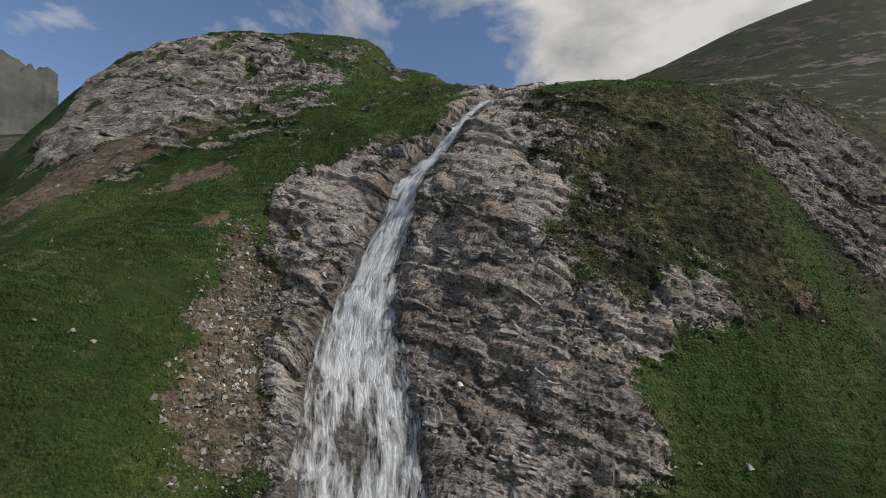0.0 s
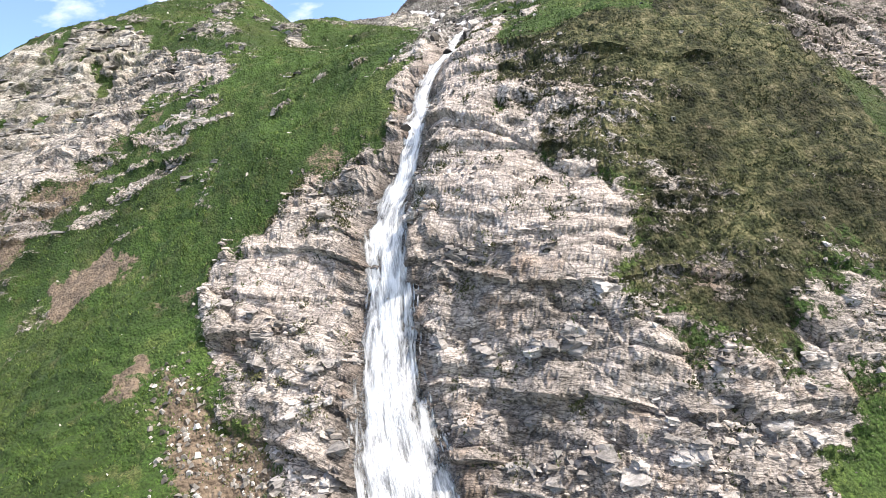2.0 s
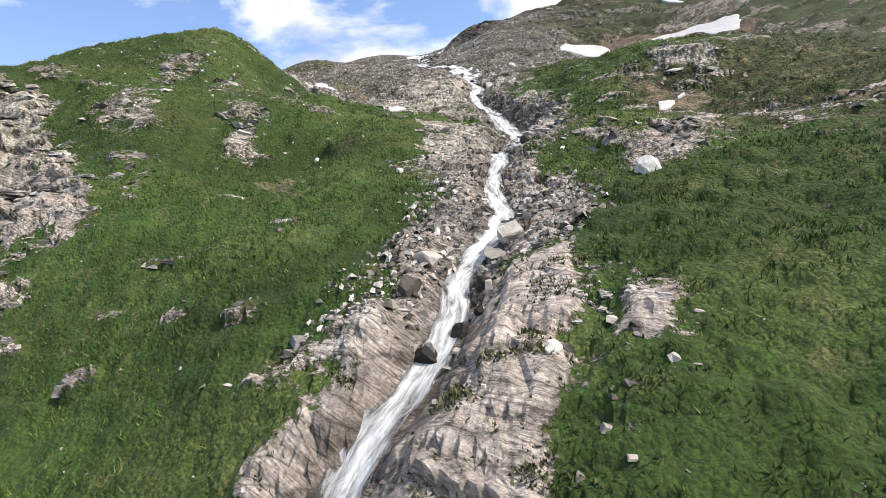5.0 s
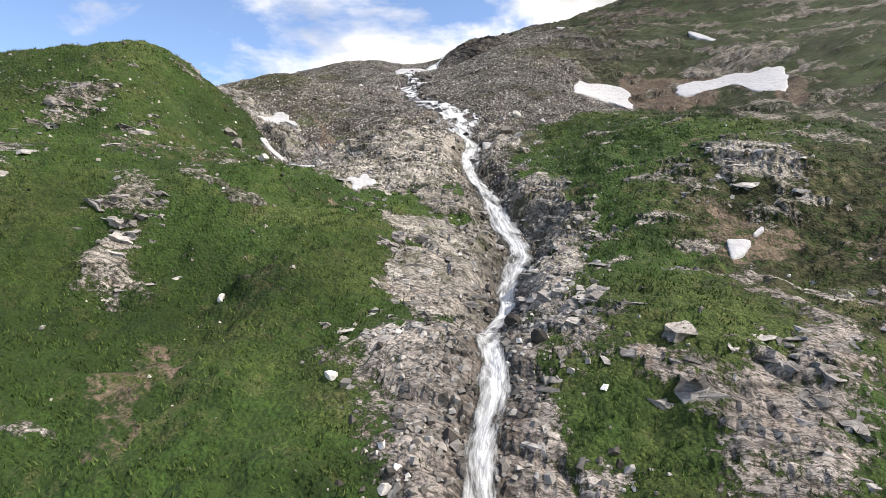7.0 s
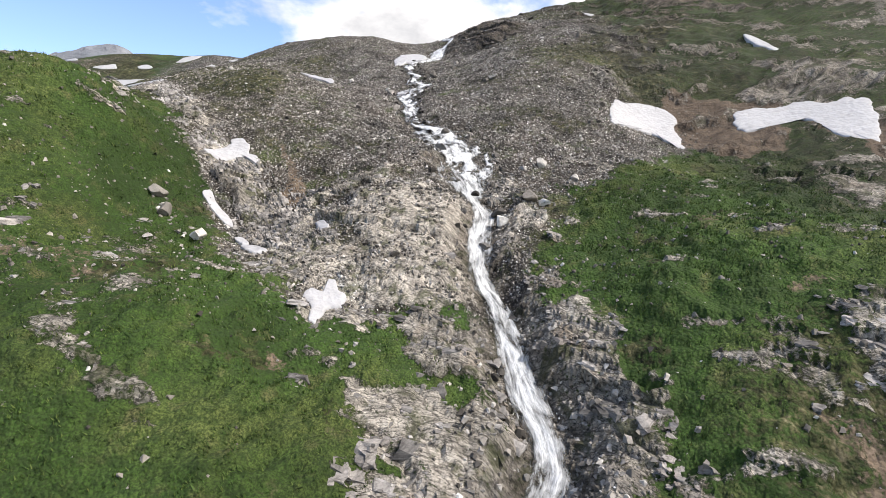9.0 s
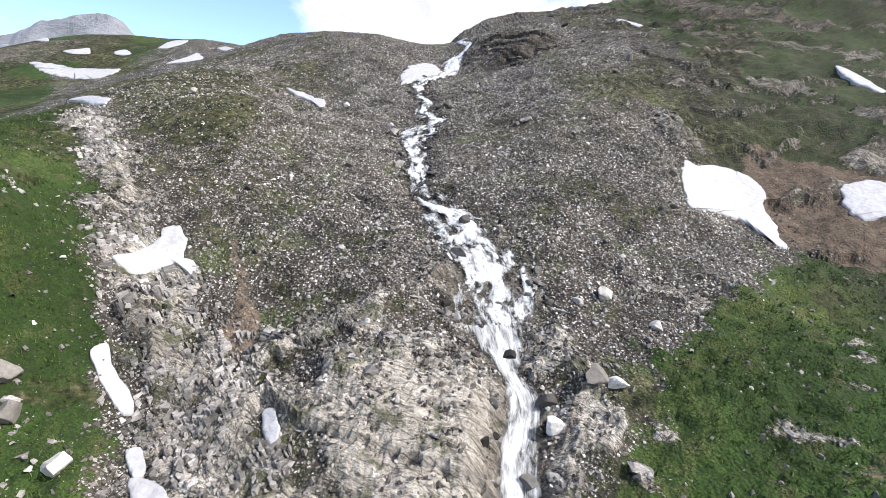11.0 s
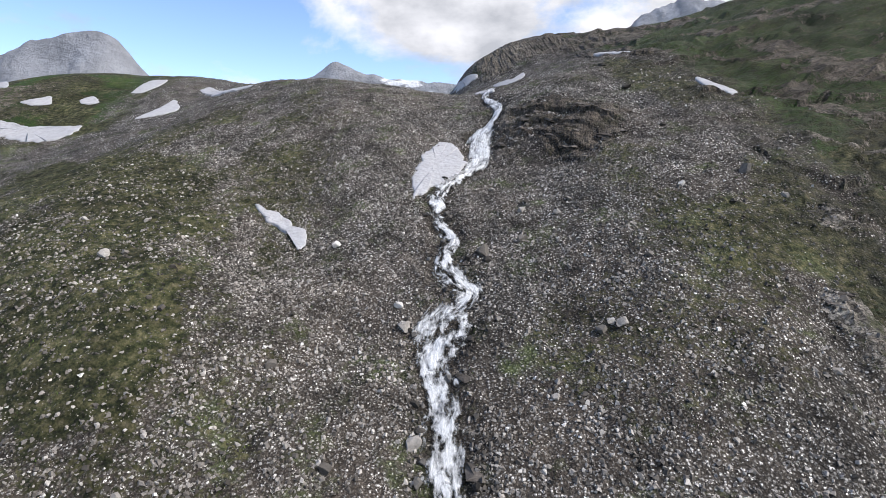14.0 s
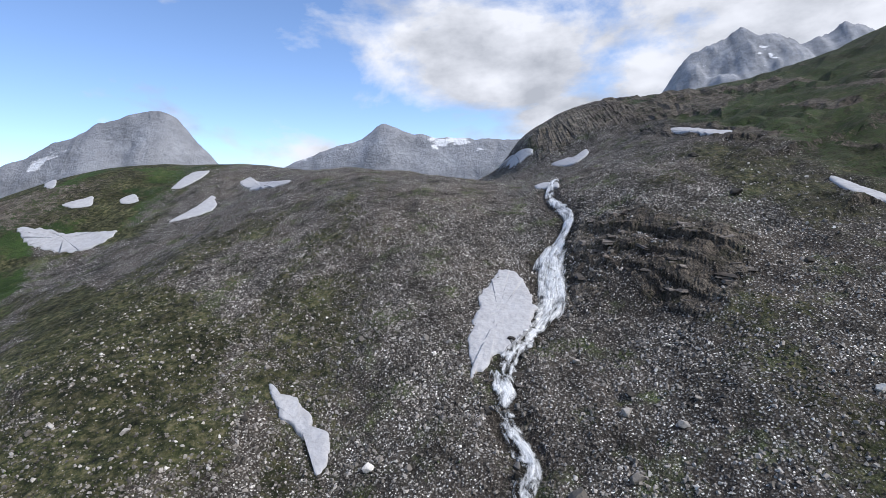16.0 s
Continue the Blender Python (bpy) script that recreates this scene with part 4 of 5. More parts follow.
BARE_SLABS = (SMOOTH_SLAB, "2.2,60.9 5.2,57.6 9.5,55.3 13.0,52.9 13.8,51.3 12.0,49.9 8.0,50.8 4.4,53.6 2.3,55.5 0.5,58.1",
              "-15.2,65.6 -11.6,64.8 -8.3,62.1 -8.3,59.0 -16.5,61.3 -16.8,63.8", "7.9,72.8 11.9,69.4 8.9,62.3 7.8,59.0 4.6,59.6 3.3,61.9 5.5,67.8",
              "12.9,77.2 17.3,77.4 15.3,71.7 13.4,71.4 10.9,73.1", "9.1,71.0 11.2,72.2 10.4,68.7 12.0,67.6 12.3,66.7 6.0,69.3 7.4,70.6",
              "17.3,72.7 19.0,71.3 17.7,68.9 16.2,69.8", "1.2,72.5 5.0,73.0 6.6,74.8 7.9,75.8 7.0,72.6 5.5,71.6 3.4,70.4 1.2,71.2",
              "12.7,74.0 13.9,69.9 10.7,64.6 9.3,61.2 6.8,60.4 4.7,62.6 6.7,65.7 8.7,69.5", "3.4,62.1 10.6,58.7 10.3,56.7 8.7,56.1 12.7,53.7 12.7,53.0 2.7,57.9 2.7,60.9")
RIBS = "-34.4,191.8 -20.7,176.7 -10.2,161.9 -2.3,151.9 3.1,147.3 7.0,141.3 10.8,134.1 0.8,135.2 -4.2,143.3 -9.2,150.6"


def lies_in(outline, x, y, soft=1.0):
    return step(-soft, soft, inside(points(outline), x + 0.8 * rough_noise(x / 2, y / 2, 3, 44), y + 0.8 * rough_noise(x / 2, y / 2, 3, 45)))


def bare_slab(x, y):
    """1 on the broad pale slabs that the ice has scoured."""
    m = np.zeros(x.shape)
    at = (x > -24) & (x < 34) & (y > 36) & (y < 150)
    for outline in BARE_SLABS:
        m[at] = np.maximum(m[at], lies_in(outline, x[at], y[at], 0.7))
    return m


def relief(x, y):
    """The ground with its hummocks and stream bed, how far its rock stands out, the way it faces, and its cover."""
    z = hill(x, y)
    shares, wet, gap, half = cover(x, y)
    shares["rock"] = np.maximum(shares["rock"], 0.97 * bare_slab(x, y))
    near = step(-130, -70, x) * step(160, 90, x) * step(10, 25, y) * step(420, 300, y)
    near = near * (1 - 0.95 * under_snow(x, y))
    e = 2.0
    gx, gy = (hill(x + e, y) - z) / e, (hill(x, y + e) - z) / e
    steep = np.hypot(gx, gy)
    run = y + z
    rock = np.clip(shares["rock"] + 0.12 * shares["heath"] * step(90, 70, y) + 0.25 * shares["talus"], 0, 1)
    # beds of rock that dip to the east, broken into blocks that stand out or lie back
    lay = z + 0.32 * x + 1.3 * rough_noise(x / 14, run / 12, 3, 40) + 0.12 * y * step(60, 90, y)
    jut = 1.15 * (np.abs(rough_noise(x / 9 + 0.3, run / 11, 4, 62)) - 0.2) + 0.7 * rough_noise(x / 3.2, run / 3.6, 3, 63)
    whole = bare_slab(x, y)
    jut = jut * (1 - 0.5 * whole)
    small = step(76, 64, y)
    for thick, amount, seed in ((3.4, 0.25, 50), (1.3, 0.34, 52), (0.55, 0.42, 54)):
        q = lay / thick + 0.45 * rough_noise(x / (thick * 5), run / (thick * 5), 2, seed)
        bed = np.floor(q)
        part = q - bed
        along = (x + 0.35 * run) / (thick * 2.6) + 9 * scatter(bed, 0 * bed, seed) + 0.25 * smooth_noise(x / thick, run / thick, seed + 1)
        block = np.floor(along)
        joint = np.minimum(along - block, block + 1 - along)
        stand = scatter(bed, block, seed + 2) - 0.5
        jut = jut + amount * thick * (small + (1 - small) * (1.0 if thick > 2 else 1.35 if thick > 1 else 0.85)) * (1 - (0.45 if thick < 2 else 0.3) * whole) * (stand - 0.42 * scatter(bed, block, seed + 4) * (part - 0.5) - 0.3 * scatter(bed, block, seed + 5) * step(0.84, 1.0, part) - 0.45 * step(0.08, 0.0, joint))
    fine, chip = cells(x / 0.8, run / 0.8, 61)
    jut = jut + 0.22 * (0.6 + 0.4 * small) * (1 - 0.5 * whole) * (chip - 0.5)
    bare = rock * near * (0.45 + 0.55 * step(0.25, 0.9, steep))
    jut = bare * (jut + 0.25) + 0.45 * near * rock * shares["rock"]
    # hummocky turf, terraced by creep
    turf = np.clip(1 - shares["rock"] - shares["scree"], 0, 1) * near
    terrace = z / 0.9 + 1.2 * rough_noise(x / 6, y / 4, 3, 70)
    z = z + turf * (1.3 * rough_noise(x / 7, y / 6, 4, 71) + 0.36 * rough_noise(x / 1.3, y / 1.2, 3, 72) - 0.38 * (terrace - np.floor(terrace) - 0.5))
    east = near * step(52, 62, x) * step(106, 122, y)
    z = z + east * (0.9 * rough_noise(x / 4, y / 4, 3, 48) - 0.75 * (step_of(x, y) - 0.5))
    mounds = np.abs(rough_noise(x / 1.5, run / 1.6, 3, 74))
    z = z + near * shares["heath"] * step(90, 75, y) * (0.6 * (0.35 - mounds) + 0.3 * rough_noise(x / 4, run / 3, 3, 75))
    # the dark rock step beside the upper fall
    rise = np.exp(-(((x - 38) / 9) ** 4))
    z = z + 2.2 * rise * (step(211.5, 216, y + 0.25 * (x - 38)) - step(222, 252, y))
    # scree
    knob, size = cells(x / 0.6, y / 0.6, 80)
    z = z + shares["scree"] * near * (0.7 * rough_noise(x / 9, y / 12, 4, 81) + 0.3 * rough_noise(x / 1.6, y / 1.6, 3, 82) + 0.16 * size * step(0.0, 0.3, knob))
    # snow hollows stay even, the stream has cut its bed
    depth = 0.55 + 0.9 * step(58, 64, y) * step(84, 76, y) + 1.2 * step(98, 108, y) * step(146, 132, y)
    bed = step(2.6, -0.2, gap - half)
    z = z - near * depth * bed
    jut = jut * (1 - 0.75 * step(0.6, -0.6, gap - half))
    up = 1 / np.sqrt(1 + steep**2)
    return z, jut, (-gx * up, -gy * up, up), shares, wet, lay


# ---- building ----
def mesh_from(name, verts, faces, mat, smooth=True):
    """A mesh from arrays of corners (n, 3) and faces (m, 3 or 4)."""
    me = bpy.data.meshes.new(name)
    n, k = faces.shape
    me.vertices.add(len(verts))
    me.vertices.foreach_set("co", np.ascontiguousarray(verts, np.float32).ravel())
    me.loops.add(n * k)
    me.loops.foreach_set("vertex_index", np.ascontiguousarray(faces, np.int32).ravel())
    me.polygons.add(n)
    me.polygons.foreach_set("loop_start", np.arange(0, n * k, k, dtype=np.int32))
    me.polygons.foreach_set("use_smooth", np.full(n, smooth))
    me.update(calc_edges=True)
    me.materials.append(mat)
    return me


def colours(me, name, columns):
    layer = me.attributes.new(name, "FLOAT_COLOR", "POINT")
    full = np.ones((len(me.vertices), 4), np.float32)
    for i, c in enumerate(columns):
        full[:, i] = np.ravel(c)
    layer.data.foreach_set("color", full.ravel())


def grid_faces(rows, cols):
    i = np.arange(rows * cols).reshape(rows, cols)
    return np.stack([i[:-1, :-1].ravel(), i[:-1, 1:].ravel(), i[1:, 1:].ravel(), i[1:, :-1].ravel()], 1)


def part(name, bm, mat, parent, label=""):
    me = bpy.data.meshes.new(name)
    bm.to_mesh(me)
    bm.free()
    me.materials.append(mat)
    ob = new(name, me)
    ob.parent = parent
    if label:
        ob["label"] = label
    return ob


def spread(start, end, fine, growth, reach):
    """Stations that are fine from start to end and grow wider out to reach on both sides."""
    inner = np.arange(start, end + fine, fine)
    out, w, v = [], fine, 0.0
    while v < reach:
        w = min(w * growth, 120)
        v += w
        out.append(v)
    out = np.array(out)
    return np.concatenate([start - out[::-1], inner, inner[-1] + out])


# ---- the mountainside: one sheet of ground to the horizon ----
gx = spread(-34, 58, 0.25, 1.045, 2600)
low = np.arange(34, 64, 0.125)
gy = np.concatenate([34 - np.cumsum(np.minimum(0.2 * 1.06 ** np.arange(140), 120))[::-1], low, np.arange(64, 236, 0.32),
                     236 + np.cumsum(np.minimum(0.3 * 1.04 ** np.arange(190), 120))])
GX, GY = np.meshgrid(gx, gy)
GZ, JUT, FACE, SHARES, WET_AND_SHADE, LAY = relief(GX, GY)
SURFACE = np.stack([GX + FACE[0] * JUT, GY + FACE[1] * JUT, GZ + FACE[2] * JUT], -1)
GZ = GZ + JUT / np.maximum(FACE[2], 0.3)
ground = new("ground", mesh_from("ground", SURFACE.reshape(-1, 3), grid_faces(*GX.shape), GROUND))
colours(ground.data, "cover", (SHARES["rock"], SHARES["scree"], np.maximum(SHARES["soil"], 0.85 * SHARES["talus"]), bare_slab(GX, GY)))
colours(ground.data, "ground", (SHARES["heath"], WET_AND_SHADE, LAY))
crisp = (SHARES["rock"] + 0.6 * SHARES["talus"] < 0.3)[:-1, :-1].ravel()
ground.data.polygons.foreach_set("use_smooth", crisp)
tagged(ground, "steep alpine mountainside of turf, ledged gneiss and scree", "mountainside", kind="structure")


def sample(grid, x, y):
    """A value of the finished ground at plan points."""
    x, y = np.asarray(x, float), np.asarray(y, float)
    i = np.clip(np.searchsorted(gx, x) - 1, 0, len(gx) - 2)
    j = np.clip(np.searchsorted(gy, y) - 1, 0, len(gy) - 2)
    u, v = (x - gx[i]) / (gx[i + 1] - gx[i]), (y - gy[j]) / (gy[j + 1] - gy[j])
    return (grid[j, i] * (1 - u) + grid[j, i + 1] * u) * (1 - v) + (grid[j + 1, i] * (1 - u) + grid[j + 1, i + 1] * u) * v


def height(x, y):
    return sample(GZ, x, y)


# ---- the stream and its falls ----
def over_bed(px, py, half, lift, across):
    """A sheet of water over the bed along px, py: its corners, and how steeply it drops."""
    tx, ty = np.gradient(px), np.gradient(py)
    n = np.hypot(tx, ty)
    u = np.linspace(-1, 1, across)
    X, Y = px[:, None] + (ty / n * half)[:, None] * u, py[:, None] - (tx / n * half)[:, None] * u
    bed = height(X, Y)
    soft = bed.copy()
    for _ in range(4):
        soft[1:-1] = (soft[:-2] + soft[1:-1] + soft[2:]) / 3
        soft[:, 1:-1] = (soft[:, :-2] + soft[:, 1:-1] + soft[:, 2:]) / 3
    Z = np.maximum(soft, bed - 0.05) + lift * (1 - 0.9 * np.abs(u) ** 3) + 0.12 * rough_noise(X * 1.6, Y * 1.6, 3, 90)
    middle = Z[:, across // 2]
    drop = np.abs(np.gradient(middle) / np.maximum(n, 1e-6))
    length = np.concatenate([[0], np.cumsum(np.sqrt(n[1:] ** 2 + np.diff(middle) ** 2))])
    return X, Y, Z, drop, length, half[:, None] * u


def water(name, X, Y, Z, length, aside, white, mat, parent=None):
    me = mesh_from(name, np.stack([X, Y, Z], -1).reshape(-1, 3), grid_faces(*X.shape), mat)
    uv = me.uv_layers.new(name="flow")
    idx = np.empty(len(me.loops), np.int32)
    me.loops.foreach_get("vertex_index", idx)
    flat = np.stack([aside.ravel(), np.repeat(length, X.shape[1])], 1)
    uv.data.foreach_set("uv", flat[idx].astype(np.float32).ravel())
    colours(me, "foam", (white, white, white))
    ob = new(name, me)
    ob.parent = parent
    return ob


fx, fy, fw, fr = flow(0.2)
fw = np.maximum(1.22 * fw, 0.95) * (1 + 0.12 * step(146, 152, fy) * step(212, 206, fy)) * (1 + 0.12 * smooth_noise(fr / 2.3, fr * 0, 96))
SX, SY, SZ, DROP, RUN, ASIDE = over_bed(fx, fy, fw, 0.28 + 0.2 * step(150, 195, fy)[:, None], 29)
amount = np.interp(fy, (30, 56, 64, 100, 140, 148, 205, 214, 229, 260), (0.30, 0.32, 0.30, 0.28, 0.26, 0.20, 0.22, 0.4, 0.4, 0.24))
FOAM = amount[:, None] + 0.10 * step(0.35, 1.1, DROP)[:, None] - 0.85 * np.abs(np.linspace(-1, 1, 29))[None, :] ** 2.8
FOAM = FOAM - 0.7 * np.exp(-(((SX + 5.9) / 1.7) ** 2) - ((SY - 41.2) / 1.9) ** 2)
cut = [0, *(int(np.searchsorted(fy, v)) for v in (61.5, 146.0, 214, 229)), len(fx) - 1]
for k, (name, label) in enumerate((("waterfall", "tall white waterfall fanning down a gneiss cliff"), ("mountain_stream", "white mountain stream tumbling down a rocky gorge"),
                                   ("cascade", "wide stepped cascade of white water among boulders"), ("waterfall", "small waterfall over a dark rock step beside snow"),
                                   ("mountain_stream", "narrow stream feeding the upper fall"))):
    s = slice(cut[k], cut[k + 1] + 1)
    ob = water(name, SX[s], SY[s], SZ[s], RUN[s], ASIDE[s], FOAM[s], BRAIDED if k == 2 else WATER)
    tagged(ob, label, "water", kind="structure")
    if k == 0:
        FALL = ob
rng = np.random.default_rng(4)
for i in range(10):
    s0, s1 = (0, int(rng.integers(60, cut[1]))) if rng.random() < 0.5 else (int(rng.integers(0, 50)), cut[1])
    s = slice(s0, s1)
    c = rng.uniform(0.6, 1.0) * rng.choice((-1, 1, 1)) + 0.16 * smooth_noise(fr[s] / 3.0, np.full(s1 - s0, i * 3.3), 95)
    tx, ty = np.gradient(fx[s]), np.gradient(fy[s])
    n = np.hypot(tx, ty)
    X, Y, Z, drop, length, aside = over_bed(fx[s] + ty / n * fw[s] * c, fy[s] - tx / n * fw[s] * c, np.full(s1 - s0, rng.uniform(0.12, 0.3)), 0.12, 5)
    water("strand", X, Y, Z, length, aside + i, np.full(X.shape, 0.02) - 0.3 * np.abs(np.linspace(-1, 1, 5)), THREADS, FALL)

# ---- old snow ----
def closed_curve(points, count):
    p = np.array(points, float)
    run = np.arange(len(p) + 7, dtype=float)
    q = p[(np.arange(len(p) + 7) - 3) % len(p)]
    m = slopes(run, q)
    s = 3 + np.linspace(0, len(p), count, endpoint=False)
    i, a, b, c, d = hermite(run, s)
    return a[:, None] * q[i] + 0.8 * b[:, None] * m[i] + c[:, None] * q[i + 1] + 0.8 * d[:, None] * m[i + 1]


def snow_patch(outline, label):
    pts = closed_curve(points(outline), 180)
    size = np.ptp(pts, axis=0).max()
    thick = min(0.08 + 0.018 * size, 0.25)
    mid = pts.mean(0)
    rim = pts + (0.12 + 0.03 * size) * np.stack([rough_noise(pts[:, 0] / 1.3, pts[:, 1] / 1.3, 4, 101), rough_noise(pts[:, 0] / 1.3, pts[:, 1] / 1.3, 4, 102)], 1)
    rings = np.concatenate([np.linspace(0.002, 0.9, 16), [0.95, 0.98, 1.0, 1.0]])
    X = mid[0] + rings[:, None] * (rim[:, 0] - mid[0])
    Y = mid[1] + rings[:, None] * (rim[:, 1] - mid[1])
    Z = height(X, Y)
    even = hill(X, Y) + np.mean(Z[:14] - hill(X[:14], Y[:14]))
    top = even + thick * np.sqrt(np.clip(1 - rings[:, None] ** 6, 0, 1)) + 0.12 + 0.07 * rough_noise(X / 2.5, Y / 2.5, 3, 103)
    top[-2] = np.maximum(top[-2], Z[-2] - 0.05)
    top[-1] = Z[-1] - 0.4
    i = np.arange(X.size).reshape(X.shape)
    j = np.roll(i, -1, 1)
    faces = np.stack([i[:-1].ravel(), i[1:].ravel(), j[1:].ravel(), j[:-1].ravel()], 1)
    ob = new("snow_patch", mesh_from("snow_patch", np.stack([X, Y, top], -1).reshape(-1, 3), faces, SNOW))
    return tagged(ob, label, "snow", "old snow patches")


for outline, label in SNOWS:
    snow_patch(outline, label)


# ---- boulders ----
def boulder_mesh(seed, level):
    """A broken block: a ball cut by random planes."""
    r = random.Random(seed)
    bm = bmesh.new()
    bmesh.ops.create_icosphere(bm, subdivisions=level, radius=1.25)
    planes = []
    for _ in range(14):
        d = Vector((r.uniform(-1, 1), r.uniform(-1, 1), r.uniform(-0.8, 1))).normalized()
        planes.append((d, r.uniform(0.52, 0.9)))
    for v in bm.verts:
        for d, reach in planes:
            over = v.co.dot(d) - reach
            if over > 0:
                v.co -= d * over
        v.co += noise.noise_vector(v.co * 2.5 + Vector((seed, 0, 0))) * 0.05
        v.co.z *= 0.78
    me = bpy.data.meshes.new("boulder")
    bm.to_mesh(me)
    bm.free()
    me.materials.append(BOULDER)
    return me


BLOCKS = [boulder_mesh(s, 3) for s in range(9)]


def recoloured(meshes, mat):
    made = []
    for me in meshes:
        w = me.copy()
        w.materials.clear()
        w.materials.append(mat)
        made.append(w)
    return made


WET_BLOCKS, PALE_BLOCKS, BROWN_BLOCKS = recoloured(BLOCKS[:5], WET_STONE), recoloured(BLOCKS, PALE_STONE), recoloured(BLOCKS, BROWN_STONE)


def boulder(x, y, size, label, wet=False, flat=1.0, mesh=None, rng=random.Random(7)):
    word = label.split()[0]
    kind = WET_BLOCKS if wet else PALE_BLOCKS if word in ("pale", "white", "cream") else BROWN_BLOCKS if word in ("brown", "dark", "pinkish") else BLOCKS
    me = mesh or rng.choice(kind)
    ob = new("boulder", me)
    z = float(height(x, y))
    s = size / 2
    ob.matrix_world = pose(x, y, z + 0.35 * s * flat, rng.uniform(-18, 18), rng.uniform(-18, 18), rng.uniform(0, 360)) @ Matrix.Diagonal((s * rng.uniform(0.85, 1.2), s * rng.uniform(0.8, 1.1), s * flat * rng.uniform(0.8, 1.1), 1))
    return tagged(ob, label, "boulder", "boulders on the slope")


for x, y, size, label, wet in (
        (31.8, 148.3, 1.7, "pale upright boulder on scree", False), (28.4, 140.3, 2.0, "pale flat-topped boulder beside the stream", False),
        (30.0, 140.8, 1.6, "pale boulder leaning on another", False), (24.9, 138.2, 1.6, "cream rounded boulder at the water's edge", False),
        (24.9, 140.0, 1.5, "dark wet boulder in the stream", True), (34.7, 145.2, 1.1, "pale block on scree", False),
        (23.0, 143.6, 1.3, "dark wet boulder splitting the stream", True), (22.9, 135.7, 1.3, "dark wet boulder in the fall", True),
        (-8.1, 138.5, 1.9, "grey block of a tumbled heap", False), (-6.9, 137.1, 1.7, "grey block of a tumbled heap", False), (-3.5, 135.5, 1.8, "pale flat block of a tumbled heap", False),
        (30.1, 178.6, 1.3, "dark pointed boulder of a pair", False), (31.8, 178.4, 1.2, "grey boulder of a pair", False), (31.1, 179.0, 0.8, "white stone between two boulders", False),
        (14.5, 171.4, 1.4, "flat grey boulder by the stream", False), (-2.9, 166.7, 0.8, "pale stone on scree", False),
        (5.6, 198.1, 1.1, "pale square boulder on scree", False), (13.2, 186.4, 0.9, "white stone by the stream", False),
        (34.1, 161.0, 0.8, "pale upright stone on scree", False), (25.0, 173.3, 0.8, "pale stone on scree", False), (3.2, 165.2, 0.8, "pale stone on scree", False),
        (18.0, 166.2, 1.0, "grey boulder in the cascade", True), (21.3, 158.0, 1.6, "dark wet boulder in the cascade", True), (20.2, 153.7, 1.5, "dark wet boulder above the drop", True),
        (3.6, 177.4, 1.2, "dark grey boulder on scree", False), (22.0, 193.0, 1.8, "flat grey boulder by the stream", False), (13.7, 183.4, 1.3, "grey boulder by the stream", False),
        (52.7, 197.1, 1.4, "grey boulder on scree", False), (44.5, 195.4, 1.0, "pale boulder on scree", False), (27.5, 199.7, 1.0, "pale boulder on scree", False),
        (-16.0, 190.2, 1.2, "grey boulder on scree", False), (51.5, 244.0, 1.6, "dark block below the ridge", False), (50.3, 228.2, 1.5, "grey boulder on the moraine", False),
        (26.4, 193.7, 1.2, "grey boulder on scree", False), (10.8, 209.9, 0.7, "pale stone on scree", False),
        (8.8, 74.0, 1.4, "dark wet boulder at the lip of the fall", True), (10.4, 75.0, 1.1, "dark wet boulder in the stream", True),
        (25.1, 85.9, 2.0, "pale rounded boulder on turf", False), (13.4, 70.0, 0.65, "white stone on turf", False), (14.4, 80.7, 2.0, "brown flat boulder by the stream", False),
        (8.4, 77.1, 1.5, "pinkish upright boulder by the stream", False), (13.2, 79.5, 1.5, "brown boulder by the stream", False), (9.5, 79.8, 1.4, "grey boulder by the stream", False),
        (-0.0, 106.9, 0.9, "white upright stone on turf", False), (8.7, 97.4, 0.8, "white upright stone on turf", False), (19.7, 102.2, 1.2, "brown boulder by the stream", False),
        (18.8, 106.6, 1.3, "brown wet boulder by the stream", True), (19.9, 97.3, 1.3, "brown wet boulder by the stream", True), (19.5, 110.1, 1.3, "grey boulder by the stream", False)):
    boulder(x, y, size, label, wet)


rng = np.random.default_rng(11)
pick = random.Random(3)
made = 0
while made < 120:
    x, y = rng.uniform(-30, 58), rng.uniform(72, 232)
    stony = sample(SHARES["scree"], x, y) + 0.5 * sample(SHARES["rock"], x, y)
    if stony > 0.55 and abs(x - np.interp(y, COURSE[:, 1], COURSE[:, 0])) > 2.5:
        boulder(x, y, 0.4 + 0.6 * rng.random() ** 2, "grey-brown boulder lying on scree", rng=pick)
        made += 1
made = 0
first, mid, last = (int(np.searchsorted(fy, v)) for v in (66, 146, 212))
while made < 125:
    k = rng.integers(first, last) if made < 50 else rng.integers(mid, last)
    side = rng.choice((-1, 1)) * (fw[k] * rng.uniform(0.55 if made < 50 else 0.05, 1.5) + 0.1)
    boulder(fx[k] + side, fy[k] + rng.uniform(-0.3, 0.3), rng.uniform(0.4, 1.1) * (0.8 if made > 49 else 1), "dark wet stone at the stream's edge", True, rng=pick)
    made += 1


